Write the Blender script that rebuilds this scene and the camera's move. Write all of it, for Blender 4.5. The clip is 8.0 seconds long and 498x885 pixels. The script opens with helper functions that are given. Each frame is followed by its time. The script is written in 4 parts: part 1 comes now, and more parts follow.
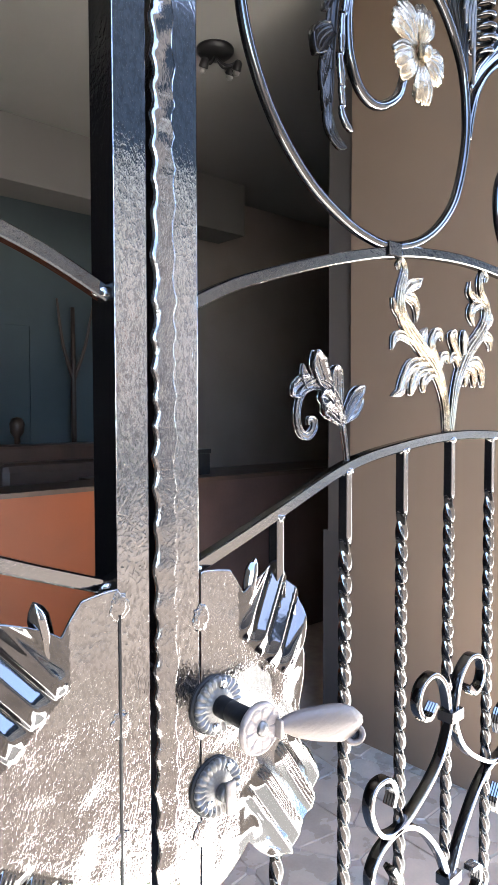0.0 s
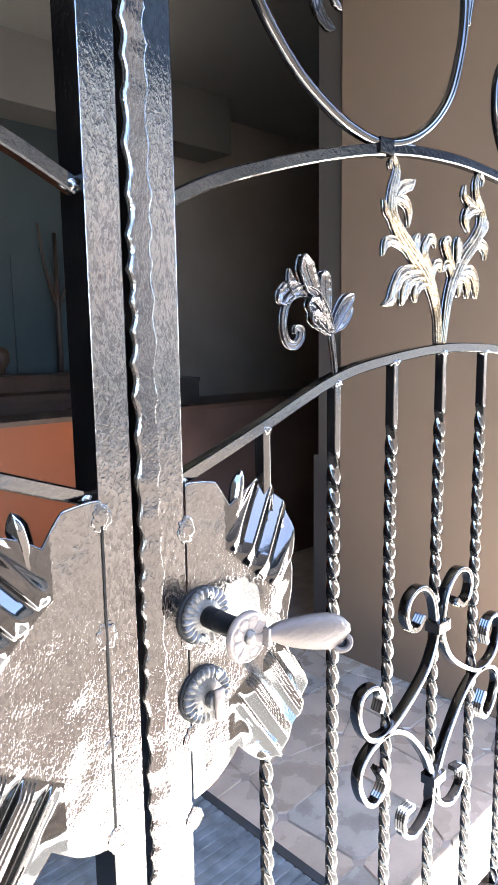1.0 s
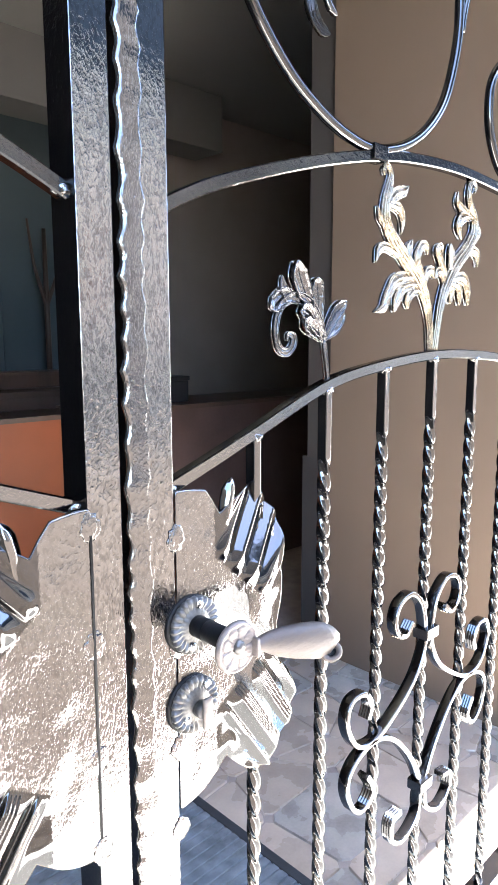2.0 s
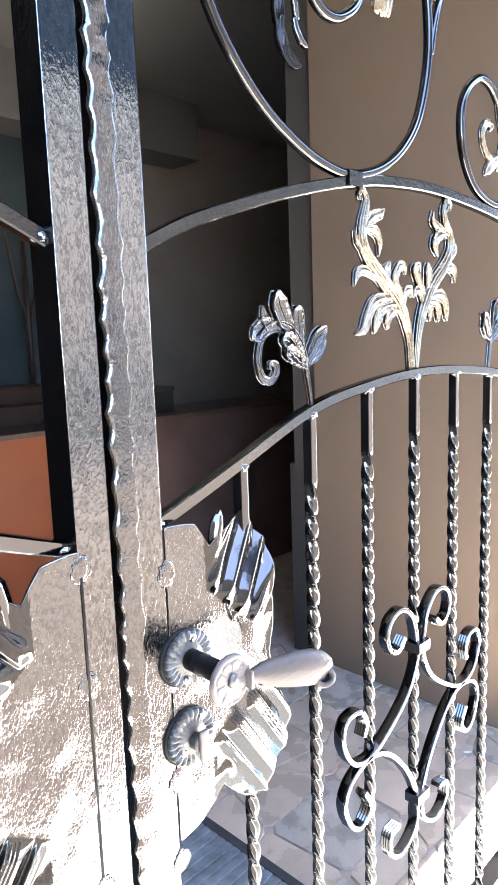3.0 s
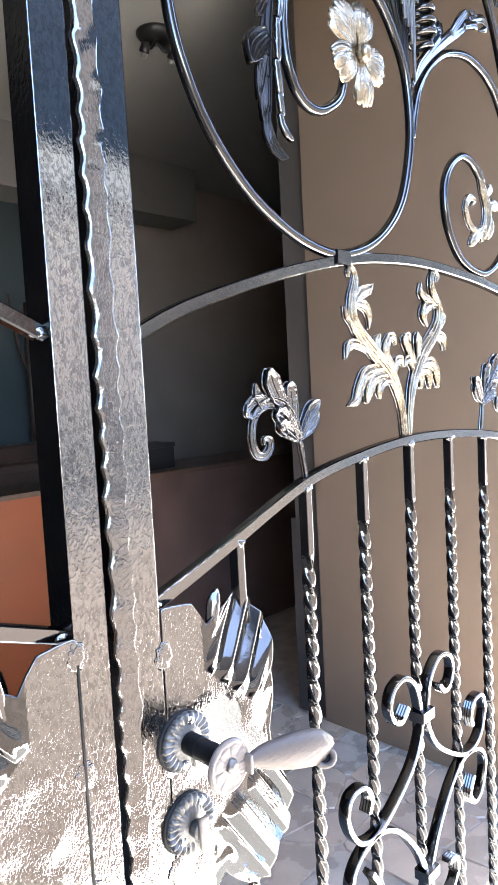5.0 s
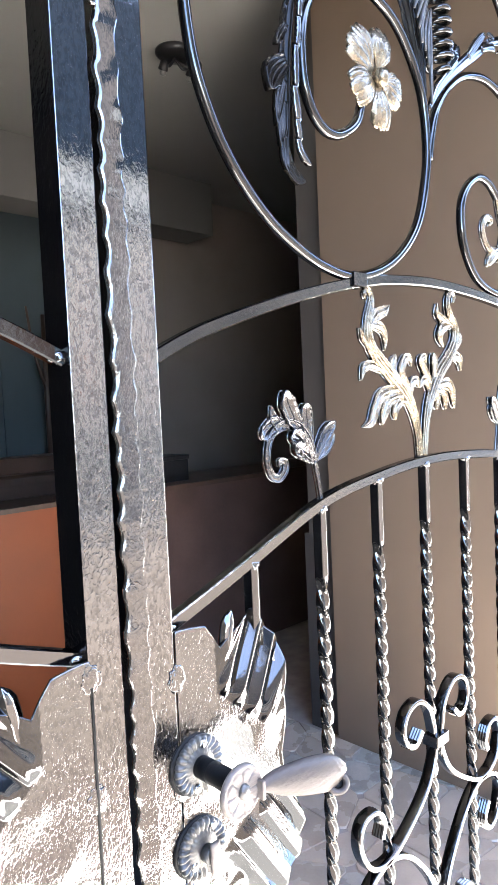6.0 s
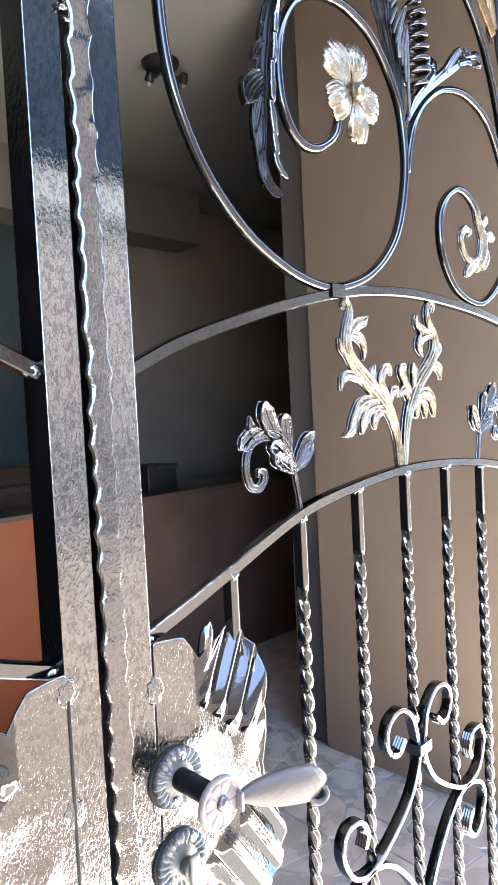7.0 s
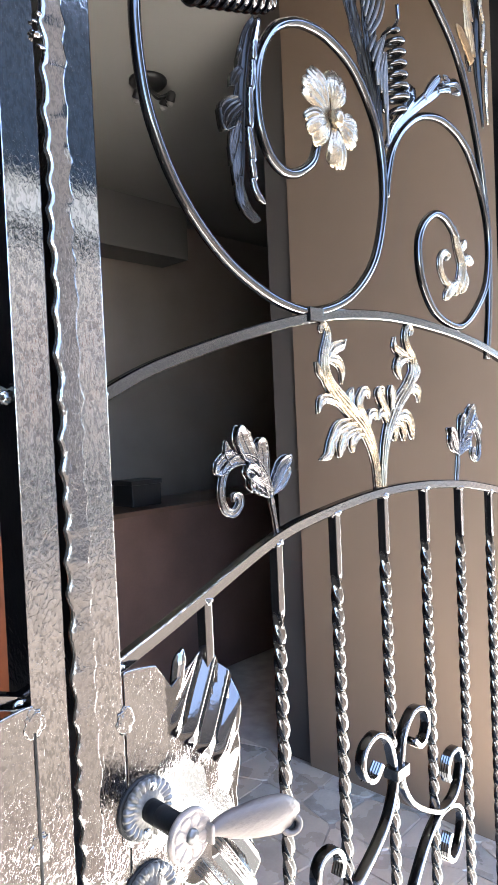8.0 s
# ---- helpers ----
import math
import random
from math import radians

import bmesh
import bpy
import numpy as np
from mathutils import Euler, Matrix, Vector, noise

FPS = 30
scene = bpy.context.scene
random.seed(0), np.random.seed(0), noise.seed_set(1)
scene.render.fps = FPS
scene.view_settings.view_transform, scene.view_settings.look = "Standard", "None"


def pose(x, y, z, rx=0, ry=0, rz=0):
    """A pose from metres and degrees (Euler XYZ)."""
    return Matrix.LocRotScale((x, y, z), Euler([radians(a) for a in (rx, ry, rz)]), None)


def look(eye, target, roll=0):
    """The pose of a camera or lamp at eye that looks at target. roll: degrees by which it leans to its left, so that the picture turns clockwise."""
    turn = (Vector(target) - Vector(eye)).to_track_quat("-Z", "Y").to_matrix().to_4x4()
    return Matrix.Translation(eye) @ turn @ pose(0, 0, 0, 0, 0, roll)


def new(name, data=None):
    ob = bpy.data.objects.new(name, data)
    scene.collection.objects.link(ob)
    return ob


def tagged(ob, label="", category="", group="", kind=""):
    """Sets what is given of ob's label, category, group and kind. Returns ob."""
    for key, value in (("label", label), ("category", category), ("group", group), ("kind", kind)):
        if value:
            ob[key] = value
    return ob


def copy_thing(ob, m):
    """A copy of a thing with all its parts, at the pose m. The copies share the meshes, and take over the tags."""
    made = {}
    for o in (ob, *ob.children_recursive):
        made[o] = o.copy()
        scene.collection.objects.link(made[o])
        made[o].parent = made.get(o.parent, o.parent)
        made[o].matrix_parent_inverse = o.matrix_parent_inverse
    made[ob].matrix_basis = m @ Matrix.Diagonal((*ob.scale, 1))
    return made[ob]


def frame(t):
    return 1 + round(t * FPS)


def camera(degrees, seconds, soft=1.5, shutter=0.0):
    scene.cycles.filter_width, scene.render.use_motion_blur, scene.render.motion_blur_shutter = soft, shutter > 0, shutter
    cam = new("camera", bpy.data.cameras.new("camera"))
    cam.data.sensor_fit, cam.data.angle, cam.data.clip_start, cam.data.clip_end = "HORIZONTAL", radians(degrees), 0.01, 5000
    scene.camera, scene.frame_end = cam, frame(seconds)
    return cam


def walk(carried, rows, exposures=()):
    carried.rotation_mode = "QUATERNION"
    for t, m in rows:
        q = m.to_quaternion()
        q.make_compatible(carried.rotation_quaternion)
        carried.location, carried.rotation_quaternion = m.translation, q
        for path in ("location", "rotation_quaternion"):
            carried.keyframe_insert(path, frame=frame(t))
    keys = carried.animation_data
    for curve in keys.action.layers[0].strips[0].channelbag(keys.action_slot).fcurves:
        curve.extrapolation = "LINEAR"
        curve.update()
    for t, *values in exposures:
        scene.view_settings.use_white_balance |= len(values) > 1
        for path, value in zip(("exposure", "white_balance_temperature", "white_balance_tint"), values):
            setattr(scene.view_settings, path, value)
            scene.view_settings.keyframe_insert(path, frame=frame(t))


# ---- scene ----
cam = camera(41.0, 8.0)
PATH = [
    (0, (-0.416, -0.539, 1.363), (0.936, 0.932, 1.273), -0.1),
    (0.5, (-0.401, -0.525, 1.343), (0.956, 0.917, 1.057), -0.2),
    (1, (-0.396, -0.527, 1.338), (0.961, 0.913, 1.044), -0.8),
    (1.2, (-0.394, -0.533, 1.346), (0.972, 0.901, 1.066), -0.6),
    (2.3, (-0.393, -0.518, 1.348), (0.995, 0.889, 1.038), -0.3),
    (2.5, (-0.391, -0.522, 1.35), (0.995, 0.886, 1.036), -1.0),
    (3, (-0.393, -0.523, 1.379), (1.016, 0.866, 1.084), -2.0),
    (3.5, (-0.39, -0.53, 1.39), (1.02, 0.865, 1.135), -2.9),
    (4, (-0.389, -0.533, 1.393), (1.042, 0.844, 1.155), -2.7),
    (4.5, (-0.384, -0.535, 1.399), (1.036, 0.858, 1.191), -3.4),
    (4.7, (-0.388, -0.535, 1.404), (1.035, 0.859, 1.226), -3.2),
    (5.8, (-0.395, -0.532, 1.421), (1.013, 0.884, 1.304), -2.6),
    (6, (-0.394, -0.535, 1.423), (1.001, 0.894, 1.309), -2.6),
    (6.5, (-0.392, -0.539, 1.425), (1.007, 0.888, 1.332), -2.7),
    (7, (-0.387, -0.547, 1.426), (1.03, 0.862, 1.334), -2.9),
    (7.5, (-0.383, -0.555, 1.434), (1.046, 0.844, 1.404), -3.0),
    (8, (-0.375, -0.555, 1.438), (1.07, 0.826, 1.384), -2.5),
]
EXPOSURE = 5.18  # stops
walk(cam, [(t, look(eye, target, roll)) for t, eye, target, roll in PATH], exposures=[(0, EXPOSURE), (8, EXPOSURE)])

# ---- daylight ----
SUN_UP, SUN_TURN = 62.0, 38.0  # degrees above the horizon; degrees from straight behind the visitor, towards the right
world = bpy.data.worlds.new("sky")
scene.world = world
world.use_nodes = True
sky = world.node_tree.nodes.new("ShaderNodeTexSky")
sky.sky_type, sky.sun_disc = "NISHITA", False
sky.sun_elevation, sky.sun_rotation = radians(SUN_UP), radians(180 - SUN_TURN)
sky.air_density, sky.dust_density, sky.ozone_density, sky.altitude = 0.7, 0.8, 1.5, 800
background = world.node_tree.nodes["Background"]
world.node_tree.links.new(sky.outputs[0], background.inputs[0])
background.inputs[1].default_value = 0.09
sun = new("sun", bpy.data.lights.new("sun", "SUN"))
sun.data.energy, sun.data.angle, sun.data.color = 5.0, radians(0.53), (1.0, 0.98, 0.95)
away = Vector((math.sin(radians(SUN_TURN)) * math.cos(radians(SUN_UP)), -math.cos(radians(SUN_TURN)) * math.cos(radians(SUN_UP)), math.sin(radians(SUN_UP))))
sun.matrix_world = look(away * 20, (0, 0, 0))


# ---- materials ----
def material(name, colour, rough=0.6, metal=0.0, vary=0.12, scale=6.0, grain=90.0, bump=0.2, size=0.002, stretch=(1, 1, 1), second=None, coat=0.0, object_vary=0.0, distort=0.0, rough_vary=0.1, ior=1.5, dimple=0.0, sheen=0.5, planished=None):
    """A surface with broad stains, fine grain and relief at real size."""
    m = bpy.data.materials.new(name)
    m.use_nodes = True
    nodes, links = m.node_tree.nodes, m.node_tree.links
    shader = nodes["Principled BSDF"]
    where = nodes.new("ShaderNodeNewGeometry")
    squash = nodes.new("ShaderNodeMapping")
    squash.inputs["Scale"].default_value = stretch
    links.new(where.outputs["Position"], squash.inputs[0])
    broad, fine = nodes.new("ShaderNodeTexNoise"), nodes.new("ShaderNodeTexNoise")
    broad.inputs["Scale"].default_value, broad.inputs["Detail"].default_value = scale, 5
    fine.inputs["Scale"].default_value, fine.inputs["Detail"].default_value = grain, 3
    fine.inputs["Distortion"].default_value = distort
    for n in (broad, fine):
        links.new(squash.outputs[0], n.inputs["Vector"])
    mix = nodes.new("ShaderNodeMix")
    mix.data_type = "RGBA"
    dark = second or tuple(c * (1 - 2.2 * vary) for c in colour)
    light = tuple(min(1, c * (1 + vary)) for c in colour)
    mix.inputs[6].default_value, mix.inputs[7].default_value = (*dark, 1), (*light, 1)
    add = nodes.new("ShaderNodeMath")
    add.operation = "MULTIPLY_ADD"
    add.inputs[1].default_value = 0.35
    links.new(fine.outputs[0], add.inputs[0])
    wide = nodes.new("ShaderNodeMapRange")
    wide.inputs[1].default_value, wide.inputs[2].default_value, wide.inputs[4].default_value = 0.3, 0.7, 0.75
    links.new(broad.outputs[0], wide.inputs[0])
    links.new(wide.outputs[0], add.inputs[2])
    links.new(add.outputs[0], mix.inputs[0])
    last = mix.outputs[2]
    if object_vary:
        info, tint = nodes.new("ShaderNodeObjectInfo"), nodes.new("ShaderNodeHueSaturation")
        span = nodes.new("ShaderNodeMapRange")
        span.inputs[3].default_value, span.inputs[4].default_value = 1 - object_vary, 1 + object_vary
        links.new(info.outputs["Random"], span.inputs[0])
        links.new(span.outputs[0], tint.inputs["Value"])
        links.new(last, tint.inputs["Color"])
        last = tint.outputs[0]
    links.new(last, shader.inputs["Base Color"])
    gloss = nodes.new("ShaderNodeMapRange")
    gloss.inputs[3].default_value, gloss.inputs[4].default_value = max(0.02, rough - rough_vary), rough + rough_vary
    links.new(broad.outputs[0], gloss.inputs[0])
    links.new(gloss.outputs[0], shader.inputs["Roughness"])
    shader.inputs["Metallic"].default_value, shader.inputs["IOR"].default_value = metal, ior
    shader.inputs["Specular IOR Level"].default_value = sheen
    shader.inputs["Coat Weight"].default_value = coat
    if dimple:  # lower specular level where the fine noise runs low
        dull = nodes.new("ShaderNodeMapRange")
        dull.interpolation_type = "SMOOTHSTEP"
        dull.inputs[1].default_value, dull.inputs[2].default_value = 0.4, 0.56
        dull.inputs[3].default_value, dull.inputs[4].default_value = sheen * (1 - dimple), sheen * (1 + 0.25 * dimple)
        links.new(fine.outputs[0], dull.inputs[0])
        links.new(dull.outputs[0], shader.inputs["Specular IOR Level"])
    if bump:
        relief = nodes.new("ShaderNodeBump")
        relief.inputs["Strength"].default_value, relief.inputs["Distance"].default_value = bump, size
        links.new(fine.outputs[0], relief.inputs["Height"])
        if planished:  # beaten hard up to the first height, left nearly flat from the second
            split, flatter = nodes.new("ShaderNodeSeparateXYZ"), nodes.new("ShaderNodeMapRange")
            flatter.interpolation_type = "SMOOTHSTEP"
            flatter.inputs[1].default_value, flatter.inputs[2].default_value = planished
            flatter.inputs[3].default_value, flatter.inputs[4].default_value = bump, bump * 0.14
            links.new(where.outputs["Position"], split.inputs[0])
            links.new(split.outputs[2], flatter.inputs[0])
            links.new(flatter.outputs[0], relief.inputs["Strength"])
        links.new(relief.outputs[0], shader.inputs["Normal"])
    return m


BLACK = (0.003, 0.003, 0.0036)
hammered = material("hammered black lacquer", BLACK, 0.05, 0, 0.1, 14, 320, 1.0, 0.0004, (1.3, 1, 0.7), distort=0.9, rough_vary=0.02, ior=2.7, dimple=0.25, planished=(1.45, 1.68))
rolled = material("beaten black lacquer", BLACK, 0.05, 0, 0.1, 14, 280, 1.0, 0.0005, (1.2, 1, 0.6), distort=0.9, rough_vary=0.02, ior=2.9, dimple=0.35, planished=(1.5, 1.64))
bar_lacquer = material("worn black lacquer", BLACK, 0.09, 0, 0.1, 20, 160, 0.2, 0.0005, rough_vary=0.04, ior=2.0)
fan_lacquer = material("planished black lacquer", BLACK, 0.06, 0, 0.1, 20, 90, 0.1, 0.0006, rough_vary=0.03, ior=1.8)
rod_lacquer = material("black rod lacquer", BLACK, 0.1, 0, 0.1, 20, 120, 0.2, 0.0005, rough_vary=0.04, ior=1.8)
pitted_dull = material("dull pitted lacquer", BLACK, 0.1, 0, 0.1, 20, 150, 0.5, 0.0005, rough_vary=0.05, ior=1.6, distort=0.5)
pitted = material("pitted black lacquer", BLACK, 0.09, 0, 0.1, 20, 210, 0.4, 0.0003, rough_vary=0.04, ior=2.4, distort=0.5)
lacquer = material("smooth black lacquer", BLACK, 0.06, 0, 0.1, 20, 90, 0.1, 0.0006, rough_vary=0.03, ior=2.6)
leaf_lacquer = material("dull black lacquer", (0.012, 0.0105, 0.009), 0.17, 0, 0.1, 20, 160, 0.5, 0.0005, rough_vary=0.05, ior=1.45, sheen=0.25)
iron_cast = material("cast black lacquer", (0.008, 0.008, 0.0095), 0.13, 0, 0.2, 60, 230, 1.0, 0.0011, rough_vary=0.05, ior=2.2)
gilded = material("rubbed silver gilt", (0.39, 0.325, 0.235), 0.26, 0.86, 0.2, 60, 260, 1.0, 0.0007, second=(0.15, 0.127, 0.093))
tarnished = material("tarnished gilt", (0.24, 0.165, 0.095), 0.32, 0.85, 0.2, 60, 240, 1.0, 0.0005, second=(0.1, 0.068, 0.04))
bronze = material("rubbed bronze", (0.105, 0.085, 0.075), 0.55, 0.3, 0.15, 60, 200, 0.9, 0.0009, (0.35, 1, 1), second=(0.075, 0.062, 0.056))
black_iron = material("black painted iron", (0.004, 0.0044, 0.0055), 0.5, 0.0, 0.2, 60, 300, 0.25, 0.0006, sheen=0.2)
pale_bronze = material("pale worn bronze", (0.21, 0.18, 0.16), 0.45, 0.35, 0.12, 70, 300, 0.8, 0.0006, (0.3, 1, 2.2), second=(0.15, 0.128, 0.115))
screw_steel = material("bright screw steel", (0.6, 0.6, 0.6), 0.25, 1.0, 0.1, 80, 400, 0.3, 0.0004)
pewter = material("worn pewter", (0.12, 0.115, 0.11), 0.32, 0.5, 0.25, 80, 400, 0.4, 0.0006)
beige = material("beige wall plaster", (0.168, 0.117, 0.081), 0.8, 0, 0.06, 1.6, 300, 0.15, 0.001)
grey_plaster = material("grey wall plaster", (0.056, 0.047, 0.041), 0.8, 0, 0.08, 2, 300, 0.15, 0.001)
brown_wall = material("dark brown wall paint", (0.3, 0.248, 0.215), 0.7, 0, 0.1, 2, 300, 0.12, 0.001)
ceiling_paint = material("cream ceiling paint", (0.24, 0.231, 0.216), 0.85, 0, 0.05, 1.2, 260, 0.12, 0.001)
# the ceiling's cream, darkened: shade on the beam is put into the colour
shaded_beam_paint = material("shaded cream beam paint", (0.15, 0.143, 0.134), 0.85, 0, 0.05, 1.2, 260, 0.12, 0.001)
plinth_paint = material("dark grey plinth paint", (0.04, 0.037, 0.036), 0.6, 0, 0.15, 3, 200, 0.2, 0.001)
blue_plaster = material("blue-grey wall paint", (0.075, 0.1, 0.11), 0.75, 0, 0.08, 2, 280, 0.1, 0.001)
orange = material("orange painted panel", (0.24, 0.05, 0.007), 0.5, 0, 0.08, 3, 160, 0.08, 0.001)
dark_wood = material("dark stained wood", (0.07, 0.04, 0.028), 0.4, 0, 0.25, 5, 60, 0.2, 0.001, (1, 1, 0.15))
black_matt = material("matt black metal", (0.009, 0.009, 0.01), 0.5, 0, 0.2, 20, 200, 0.1, 0.001)
floor_grout = material("floor mortar", (0.4, 0.35, 0.31), 0.8, 0, 0.15, 12, 300, 0.4, 0.002)
flagstone = material("honed flagstone", (0.46, 0.39, 0.315), 0.28, 0, 0.2, 7, 120, 0.1, 0.001, object_vary=0.08, second=(0.36, 0.305, 0.25))
flagstone_pale = material("pale grey flagstone", (0.4, 0.375, 0.335), 0.28, 0, 0.2, 9, 120, 0.1, 0.001, object_vary=0.15)
mat_blue = material("woven blue-grey mat", (0.2, 0.235, 0.265), 0.9, 0, 0.25, 18, 420, 0.8, 0.003)
mat_edge = material("dark mat border", (0.04, 0.045, 0.05), 0.7, 0, 0.15, 20, 300, 0.4, 0.002)
white_render = material("weathered white render", (0.62, 0.48, 0.365), 0.85, 0, 0.31, 3.0, 120, 0.4, 0.003)
terrace_stone = material("pale terrace concrete", (0.78, 0.755, 0.715), 0.8, 0, 0.06, 2.5, 180, 0.3, 0.002)
white_fascia = material("cream painted fascia", (0.48, 0.41, 0.33), 0.6, 0, 0.04, 3, 200, 0.1, 0.001)
frosted = material("frosted lamp glass", (0.2, 0.195, 0.185), 0.4, 0, 0.03, 10, 200, 0, 0.001)


def rubble(name, tones, joint, scale, rough=0.85):
    """Uneven stones in mortar: one tone a stone, darker joints."""
    m = bpy.data.materials.new(name)
    m.use_nodes = True
    nodes, links = m.node_tree.nodes, m.node_tree.links
    shader, where = nodes["Principled BSDF"], nodes.new("ShaderNodeNewGeometry")
    cells, edges, ramp, mix, cut = (nodes.new("ShaderNode" + k) for k in ("TexVoronoi", "TexVoronoi", "ValToRGB", "Mix", "MapRange"))
    edges.feature = "DISTANCE_TO_EDGE"
    for n in (cells, edges):
        n.inputs["Scale"].default_value = scale
        links.new(where.outputs["Position"], n.inputs["Vector"])
    ramp.color_ramp.elements[0].color, ramp.color_ramp.elements[1].color = (*tones[0], 1), (*tones[1], 1)
    patch, span, blend = (nodes.new("ShaderNode" + k) for k in ("TexNoise", "MapRange", "Math"))
    patch.inputs["Scale"].default_value = 0.9
    links.new(where.outputs["Position"], patch.inputs["Vector"])
    span.inputs[1].default_value, span.inputs[2].default_value, span.inputs[3].default_value, span.inputs[4].default_value = 0.35, 0.65, -0.35, 0.35
    links.new(patch.outputs[0], span.inputs[0])
    blend.use_clamp = True
    links.new(cells.outputs["Color"], blend.inputs[0])
    links.new(span.outputs[0], blend.inputs[1])
    links.new(blend.outputs[0], ramp.inputs[0])
    cut.inputs[1].default_value, cut.inputs[2].default_value = 0.02, 0.09
    links.new(edges.outputs["Distance"], cut.inputs[0])
    mix.data_type = "RGBA"
    mix.inputs[6].default_value = (*joint, 1)
    links.new(cut.outputs[0], mix.inputs[0])
    links.new(ramp.outputs[0], mix.inputs[7])
    links.new(mix.outputs[2], shader.inputs["Base Color"])
    shader.inputs["Roughness"].default_value = rough
    relief = nodes.new("ShaderNodeBump")
    relief.inputs["Strength"].default_value, relief.inputs["Distance"].default_value = 0.6, 0.02
    links.new(cut.outputs[0], relief.inputs["Height"])
    links.new(relief.outputs[0], shader.inputs["Normal"])
    return m


facade_stone = rubble("pale rubble stone", ((0.36, 0.26, 0.18), (0.95, 0.78, 0.6)), (0.12, 0.09, 0.07), 3.2)

black_stone = material("dark slab stone", (0.05, 0.047, 0.044), 0.7, 0, 0.2, 6, 160, 0.3, 0.001)
reflected_dark = material("near-black stand-in wall paint", (0.007, 0.0063, 0.0057), 0.8, 0, 0.2, 3, 120, 0.3, 0.002, sheen=0.2)
brown_paving = material("brown-grey paving", (0.05, 0.041, 0.035), 0.9, 0, 0.33, 5, 120, 0.3, 0.003, sheen=0.05)
soffit = material("dark brown painted boards", (0.02, 0.018, 0.0165), 0.9, 0, 0.2, 3, 80, 0.2, 0.002, sheen=0.05)
pale_gravel = material("pale gravel", (0.52, 0.41, 0.29), 0.9, 0, 0.3, 6, 60, 0.8, 0.01)
outer_wall = material("cream outer render", (0.62, 0.57, 0.51), 0.85, 0, 0.1, 2, 120, 0.4, 0.003)
sky_navy = material("navy sky stand-in", (0.025, 0.035, 0.046), 0.9, 0, 0.2, 4, 60, 0.3, 0.004, sheen=0.05)
shutter_wood = material("brown shutter wood", (0.3, 0.14, 0.07), 0.6, 0, 0.2, 4, 60, 0.3, 0.002)
screen_brown = material("brown screen paint", (0.25, 0.185, 0.138), 0.7, 0, 0.25, 4, 60, 0.3, 0.002, (1, 1, 0.3))
red_wood = material("red-brown cabinet wood", (0.095, 0.055, 0.044), 0.45, 0, 0.2, 4, 60, 0.1, 0.001)
brown_leather = material("dark brown leather", (0.07, 0.045, 0.035), 0.45, 0, 0.2, 8, 160, 0.2, 0.001)
leafy = material("shrub leaves", (0.07, 0.11, 0.03), 0.5, 0, 0.3, 20, 100, 0.0, 0.001)


# ---- building helpers ----
def part(name, bm, mat, parent=None, label="", smooth=True):
    mesh = bpy.data.meshes.new(name)
    bmesh.ops.recalc_face_normals(bm, faces=bm.faces)
    bm.to_mesh(mesh)
    bm.free()
    if smooth:
        for f in mesh.polygons:
            f.use_smooth = True
    mesh.materials.append(mat)
    ob = new(name, mesh)
    ob.parent = parent
    return tagged(ob, label)


def thing(name, label, category, group="", at=(0, 0, 0)):
    ob = new(name)
    ob.location = at
    ob.empty_display_size = 0.1
    return tagged(ob, label, category, group)


def box(bm, x0, x1, y0, y1, z0, z1, bevel=0.0):
    v = [bm.verts.new((x, y, z)) for x in (x0, x1) for y in (y0, y1) for z in (z0, z1)]
    faces = [bm.faces.new([v[i] for i in q]) for q in ((0, 1, 3, 2), (4, 6, 7, 5), (0, 4, 5, 1), (2, 3, 7, 6), (0, 2, 6, 4), (1, 5, 7, 3))]
    if bevel:
        bmesh.ops.bevel(bm, geom=list({e for f in faces for e in f.edges}), offset=bevel, segments=2, affect="EDGES", profile=0.5)
    return bm


def boxed(name, x0, x1, y0, y1, z0, z1, mat, parent=None, label="", bevel=0.0):
    return part(name, box(bmesh.new(), x0, x1, y0, y1, z0, z1, bevel), mat, parent, label, smooth=False)


def ease(a, b, x):
    u = min(1, max(0, (x - a) / (b - a)))
    return u * u * (3 - 2 * u)


def spline(points, steps=8):
    """A smooth line through a few points."""
    p = [Vector(q) for q in points]
    p = [2 * p[0] - p[1]] + p + [2 * p[-1] - p[-2]]
    out = []
    for a, b, c, d in zip(p, p[1:], p[2:], p[3:]):
        for k in range(steps):
            u = k / steps
            out.append(0.5 * (2 * b + (c - a) * u + (2 * a - 5 * b + 4 * c - d) * u * u + (3 * b - a - 3 * c + d) * u ** 3))
    out.append(p[-2])
    return out


def flat(points, y=0.0):
    return [(x, y, z) for x, z in points]


def sweep(bm, line, section, taper=None):
    """Draws a closed section, (across, depth) in metres, along a line that lies in the plane of the gate."""
    n, rings = len(section), []
    for i, p in enumerate(line):
        t = (line[min(i + 1, len(line) - 1)] - line[max(i - 1, 0)]).normalized()
        across = Vector((-t.z, 0, t.x))
        if across.length < 1e-6:
            across = Vector((1, 0, 0))
        across.normalize()
        depth = across.cross(t).normalized()
        if depth.y < 0:
            depth = -depth
        k = taper(i / (len(line) - 1)) if taper else 1
        rings.append([bm.verts.new(p + across * a * k + depth * b * k) for a, b in section])
    for r, s in zip(rings, rings[1:]):
        for i in range(n):
            bm.faces.new((r[i], r[(i + 1) % n], s[(i + 1) % n], s[i]))
    bm.faces.new(rings[0][::-1])
    bm.faces.new(rings[-1])
    return bm


